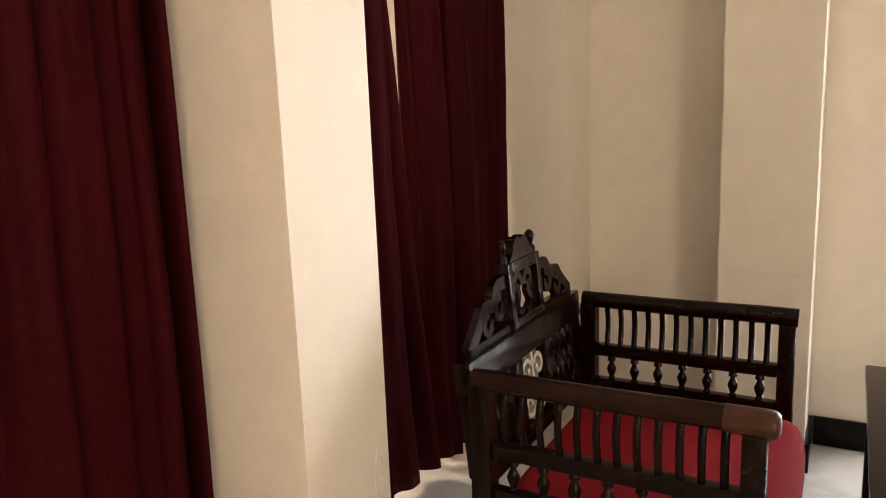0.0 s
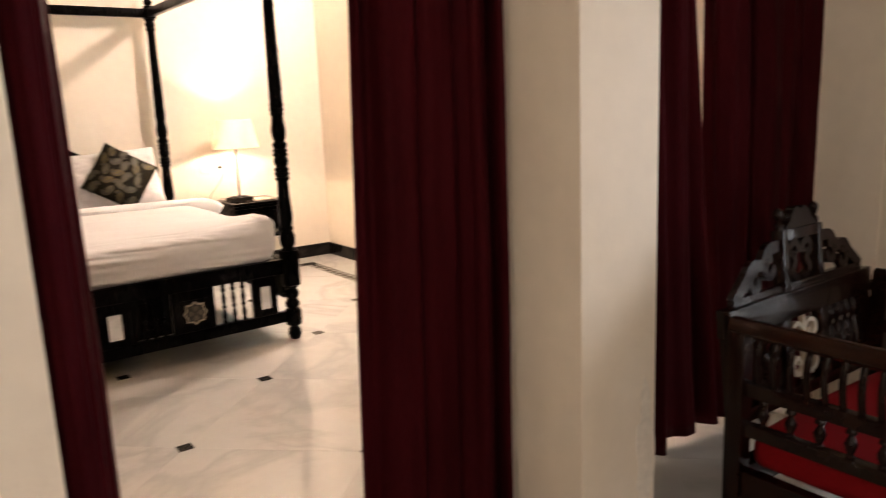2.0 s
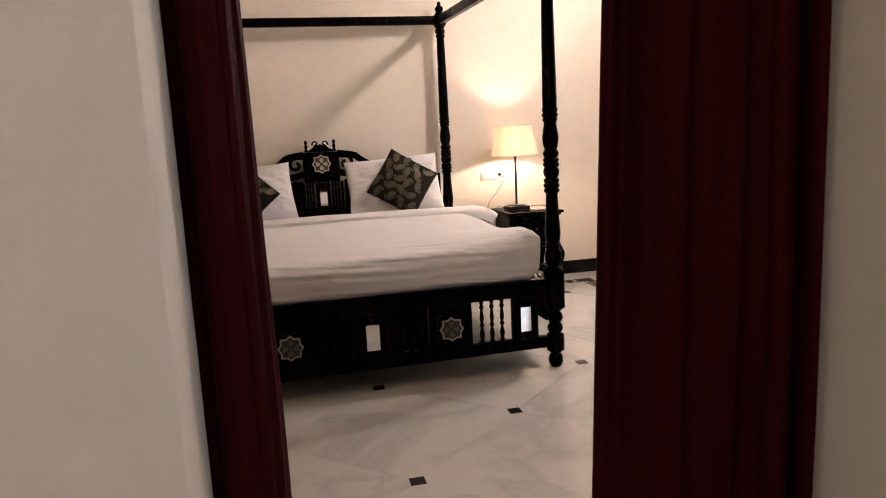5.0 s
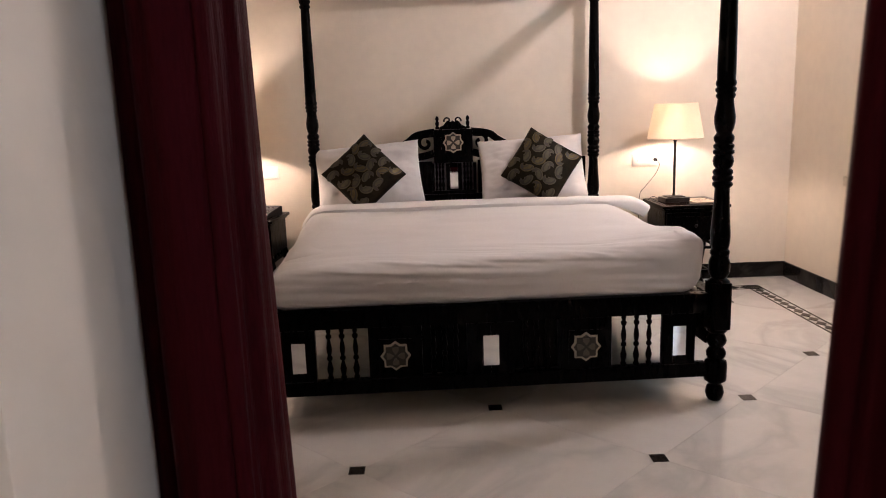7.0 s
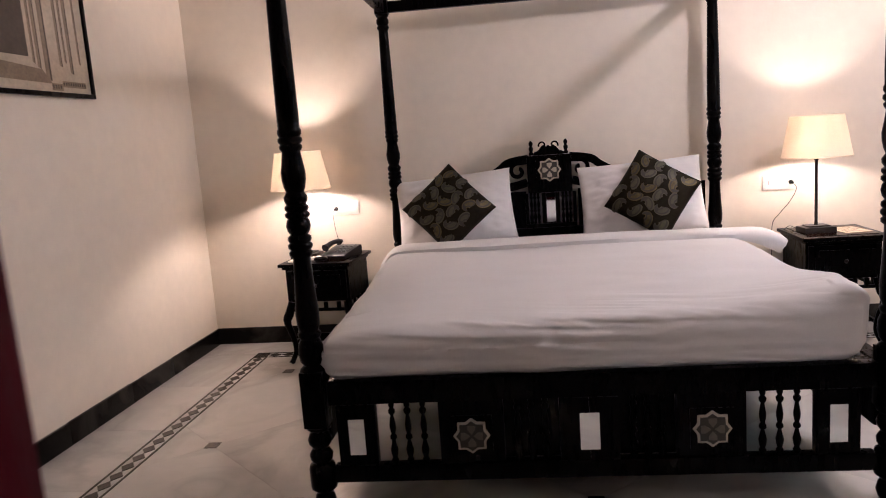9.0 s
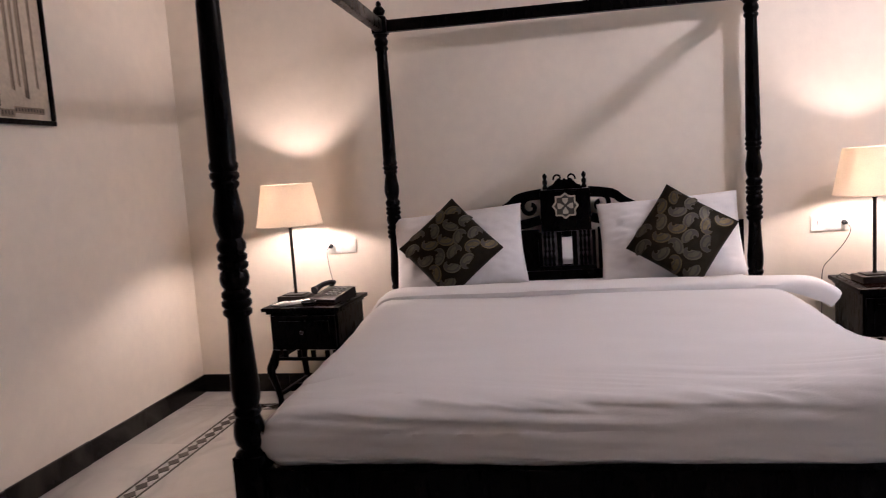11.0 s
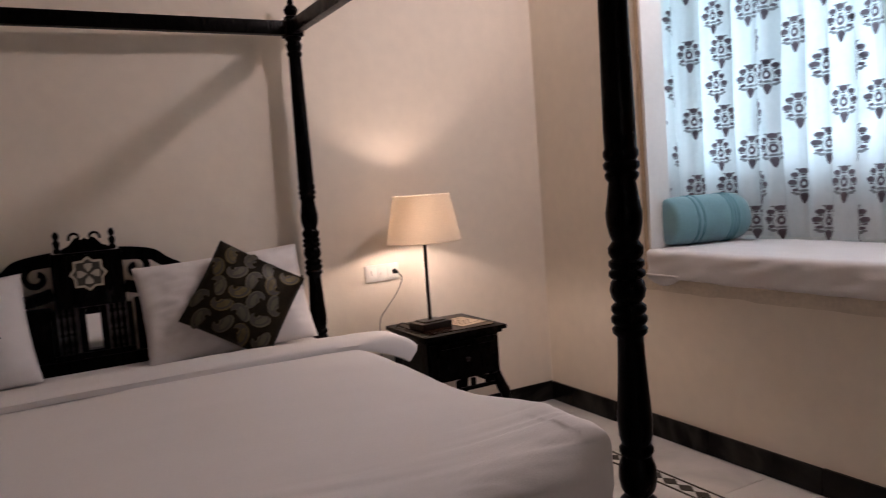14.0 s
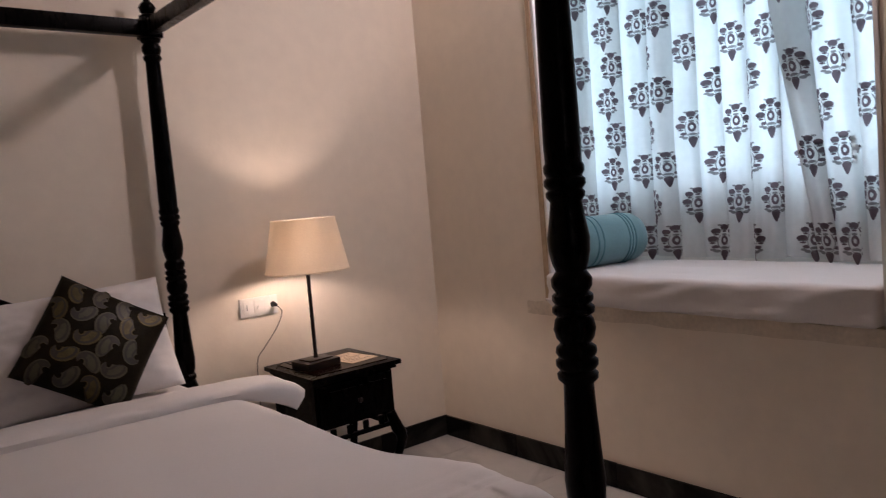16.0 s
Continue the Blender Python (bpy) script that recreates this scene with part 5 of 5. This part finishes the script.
# glass-topped wooden table
gt = thing("glass_table", "low dark wood table with inset glass top", "table", m=pose(0, 0, 0))
TX0, TX1, TY0, TY1, TZ = 1.00, 2.08, -6.46, -5.84, 0.50
for a in ((TX0, TY1 - 0.075, TX1, TY1), (TX0, TY0, TX1, TY0 + 0.075), (TX0, TY0 + 0.0752, TX0 + 0.075, TY1 - 0.0752), (TX1 - 0.075, TY0 + 0.0752, TX1, TY1 - 0.0752)):
    part("top_frame", boxed(a[0], a[1], TZ - 0.035, a[2], a[3], TZ, bevel=0.006), BROWN, gt)
part("glass_pane", boxed(TX0 + 0.060, TY0 + 0.060, TZ + 0.0005, TX1 - 0.060, TY1 - 0.060, TZ + 0.008, bevel=0.002), GLASS, gt, smooth=None)
part("under_shelf", boxed(TX0 + 0.04, TY0 + 0.04, 0.13, TX1 - 0.04, TY1 - 0.04, 0.15, bevel=0.003), BROWN, gt)
for x in (TX0 + 0.04, TX1 - 0.04):
    for y in (TY0 + 0.04, TY1 - 0.04):
        part("leg", boxed(x - 0.028, y - 0.028, 0, x + 0.028, y + 0.028, TZ - 0.036, bevel=0.005), BROWN, gt)
t = thing("paper_sheets", "white printed sheets lying on the glass table", "paper", m=pose(1.75, -6.12, TZ + 0.0085, rz=12))
part("sheet", boxed(-0.15, -0.105, 0, 0.15, 0.105, 0.0012), PLASTIC, t, smooth=None)

# ---------- skirting ----------
sk = tagged(new("baseboard"), "black marble skirting in jointed lengths", "baseboard", kind="structure")


def skirting(p, q, thick=0.016, h=0.112):
    p, q = Vector((*p, 0)), Vector((*q, 0))
    d = q - p
    n = max(1, round(d.length / 0.52))
    ang = math.degrees(math.atan2(d.y, d.x))
    rr = random.Random(round(d.length * 1000))
    cuts = [0] + [(k + rr.uniform(-0.18, 0.18)) / n for k in range(1, n)] + [1]
    for a, b in zip(cuts, cuts[1:]):
        L = d.length * (b - a)
        piece = part("skirting_stone", boxed(0.0025, 0.0005, 0.003, L - 0.0025, thick + rr.uniform(-0.0015, 0.0015), h + rr.uniform(-0.002, 0.002), bevel=0.0025), BLACK_MARBLE, sk)
        piece.matrix_local = pose(*(p + d * a), rz=ang)


skirting((XE, 0), (XW, 0))
skirting((XW, -0.018), (XW, YB + 0.002))
skirting((XE, YB + 0.002), (XE, -0.018))
skirting((XSE, SY1 + 0.01), (XSE, -5.693))
skirting((2.31, -5.677), (2.31, -5.37))
skirting((XSE, -5.677), (2.294, -5.677))
skirting((XSE, -5.36), (XSE, YS - 0.002))

# ---------- floor ----------
fl = tagged(part("floor", boxed(XSW - T, YEND - T, -0.12, BX0 + 0.1, YN + T, -0.012), GROUT, smooth=None), "pale polished marble floor with black inlaid squares and borders", "floor", kind="structure")
PX, PY, OX, OY = 1.105, 1.040, 0.055, -2.20


def clip(poly, x0, x1, y0, y1):
    for axis, lim, keep in ((0, x0, 1), (0, x1, -1), (1, y0, 1), (1, y1, -1)):
        out = []
        for a, b in zip(poly, poly[1:] + poly[:1]):
            ia, ib = keep * (a[axis] - lim) >= 0, keep * (b[axis] - lim) >= 0
            if ia:
                out.append(a)
            if ia != ib:
                u = (lim - a[axis]) / (b[axis] - a[axis])
                out.append((a[0] + (b[0] - a[0]) * u, a[1] + (b[1] - a[1]) * u))
        poly = out
        if len(poly) < 3:
            return []
    return poly


def slab(poly, z0, z1, name, material, parent):
    cx = sum(p[0] for p in poly) / len(poly)
    cy = sum(p[1] for p in poly) / len(poly)
    bm = bmesh.new()
    a = [bm.verts.new((x - cx, y - cy, z1)) for x, y in poly]
    b = [bm.verts.new((x - cx, y - cy, z0)) for x, y in poly]
    bm.faces.new(a)
    for k in range(len(a)):
        bm.faces.new((a[k], b[k], b[(k + 1) % len(a)], a[(k + 1) % len(a)]))
    ob = part(name, bm, material, parent, smooth=None)
    ob.location = (cx, cy, 0)
    return ob


FX0, FX1, FYA, FYB = -1.845, 1.985, -7.9, -0.345       # inside the border
gap = 0.0009
for i in range(-6, 7):
    for j in range(-8, 12):
        cx, cy = OX + PX / 2 * i, OY - PY / 2 * j
        if (i + j) % 2 == 0:
            continue
        d = [(cx + (PX / 2 - gap) * a, cy + (PY / 2 - gap) * b) for a, b in ((1, 0), (0, 1), (-1, 0), (0, -1))]
        d = clip(d, FX0 + gap, FX1 - gap, FYA, FYB - gap)
        if len(d) >= 3:
            slab(d, -0.011, 0.0, "marble_tile", MARBLE, fl)
for i in range(-6, 7):
    for j in range(-8, 12):
        if (i + j) % 2:
            continue
        cx, cy = OX + PX / 2 * i, OY - PY / 2 * j
        if FX0 + 0.03 < cx < FX1 - 0.03 and FYA < cy < FYB - 0.02:
            s = 0.029
            slab([(cx - s, cy - s), (cx + s, cy - s), (cx + s, cy + s), (cx - s, cy + s)], -0.004, 0.002, "black_inset", INLAY, fl)


# border bands: cream ground, two dark lines and a chain of dark lozenges
def border(x0, y0, x1, y1, along):
    slab([(x0, y0), (x1, y0), (x1, y1), (x0, y1)], -0.011, -0.001, "border_ground", MARBLE, fl)
    e = 0.009
    if along == "y":
        for a in (x0, x1 - e):
            slab([(a, y0), (a + e, y0), (a + e, y1), (a, y1)], -0.001, 0.002, "border_line", INLAY, fl)
        n = int((y1 - y0) / 0.088)
        c, w = (x0 + x1) / 2, (x1 - x0) / 2 - 0.017
        for k in range(n):
            y = y1 - 0.044 - 0.088 * k
            slab([(c - w, y), (c, y - 0.043), (c + w, y), (c, y + 0.043)], -0.001, 0.002, "border_lozenge", INLAY, fl)
    else:
        for a in (y0, y1 - e):
            slab([(x0, a), (x1, a), (x1, a + e), (x0, a + e)], -0.001, 0.002, "border_line", INLAY, fl)
        n = int((x1 - x0) / 0.088)
        c, w = (y0 + y1) / 2, (y1 - y0) / 2 - 0.017
        for k in range(n):
            x = x0 + 0.044 + 0.088 * k
            slab([(x, c - w), (x + 0.043, c), (x, c + w), (x - 0.043, c)], -0.001, 0.002, "border_lozenge", INLAY, fl)


BW = 0.095
border(FX1 + 0.001, -4.35, FX1 + BW, FYB - 0.001, "y")
border(FX0 - BW, -4.35, FX0 - 0.001, FYB - 0.001, "y")
border(FX0 - BW, FYB, FX1 + BW, FYB + BW, "x")
for x in (FX1 + BW / 2, FX0 - BW / 2):
    s = BW / 2 - 0.004
    slab([(x - s, FYB + BW / 2 - s), (x + s, FYB + BW / 2 - s), (x + s, FYB + BW / 2 + s), (x - s, FYB + BW / 2 + s)], 0.002, 0.004, "border_corner", INLAY, fl)
# plain slabs between border and walls
g = 0.0012
for k in range(8):
    y1, y0 = FYB + BW - 0.62 * k, FYB + BW - 0.62 * (k + 1)
    slab([(FX1 + BW + g, y0 + g), (XE, y0 + g), (XE, y1 - g), (FX1 + BW + g, y1 - g)], -0.011, 0.0, "marble_tile", MARBLE, fl)
    slab([(XW, y0 + g), (FX0 - BW - g, y0 + g), (FX0 - BW - g, y1 - g), (XW, y1 - g)], -0.011, 0.0, "marble_tile", MARBLE, fl)
for k in range(8):
    x0, x1 = XW + (XE - XW) * k / 8, XW + (XE - XW) * (k + 1) / 8
    slab([(x0 + g, FYB + BW + g), (x1 - g, FYB + BW + g), (x1 - g, 0), (x0 + g, 0)], -0.011, 0.0, "marble_tile", MARBLE, fl)
for k in range(6):
    y1, y0 = -4.9 - 0.55 * k, -4.9 - 0.55 * (k + 1)
    slab([(FX1 + BW + g, y0 + g), (XSE, y0 + g), (XSE, y1 - g), (FX1 + BW + g, y1 - g)], -0.011, 0.0, "marble_tile", MARBLE, fl)
    slab([(XSW, y0 + g), (FX0 - BW - g, y0 + g), (FX0 - BW - g, y1 - g), (XSW, y1 - g)], -0.011, 0.0, "marble_tile", MARBLE, fl)
border(FX1 + 0.001, -7.9, FX1 + BW, -4.9, "y")
# ground outside
gd = tagged(part("ground", boxed(-400, -400, -0.6, 400, 400, -0.5), PLASTER, smooth=None), "bare sandy ground outside", "ground", kind="structure")
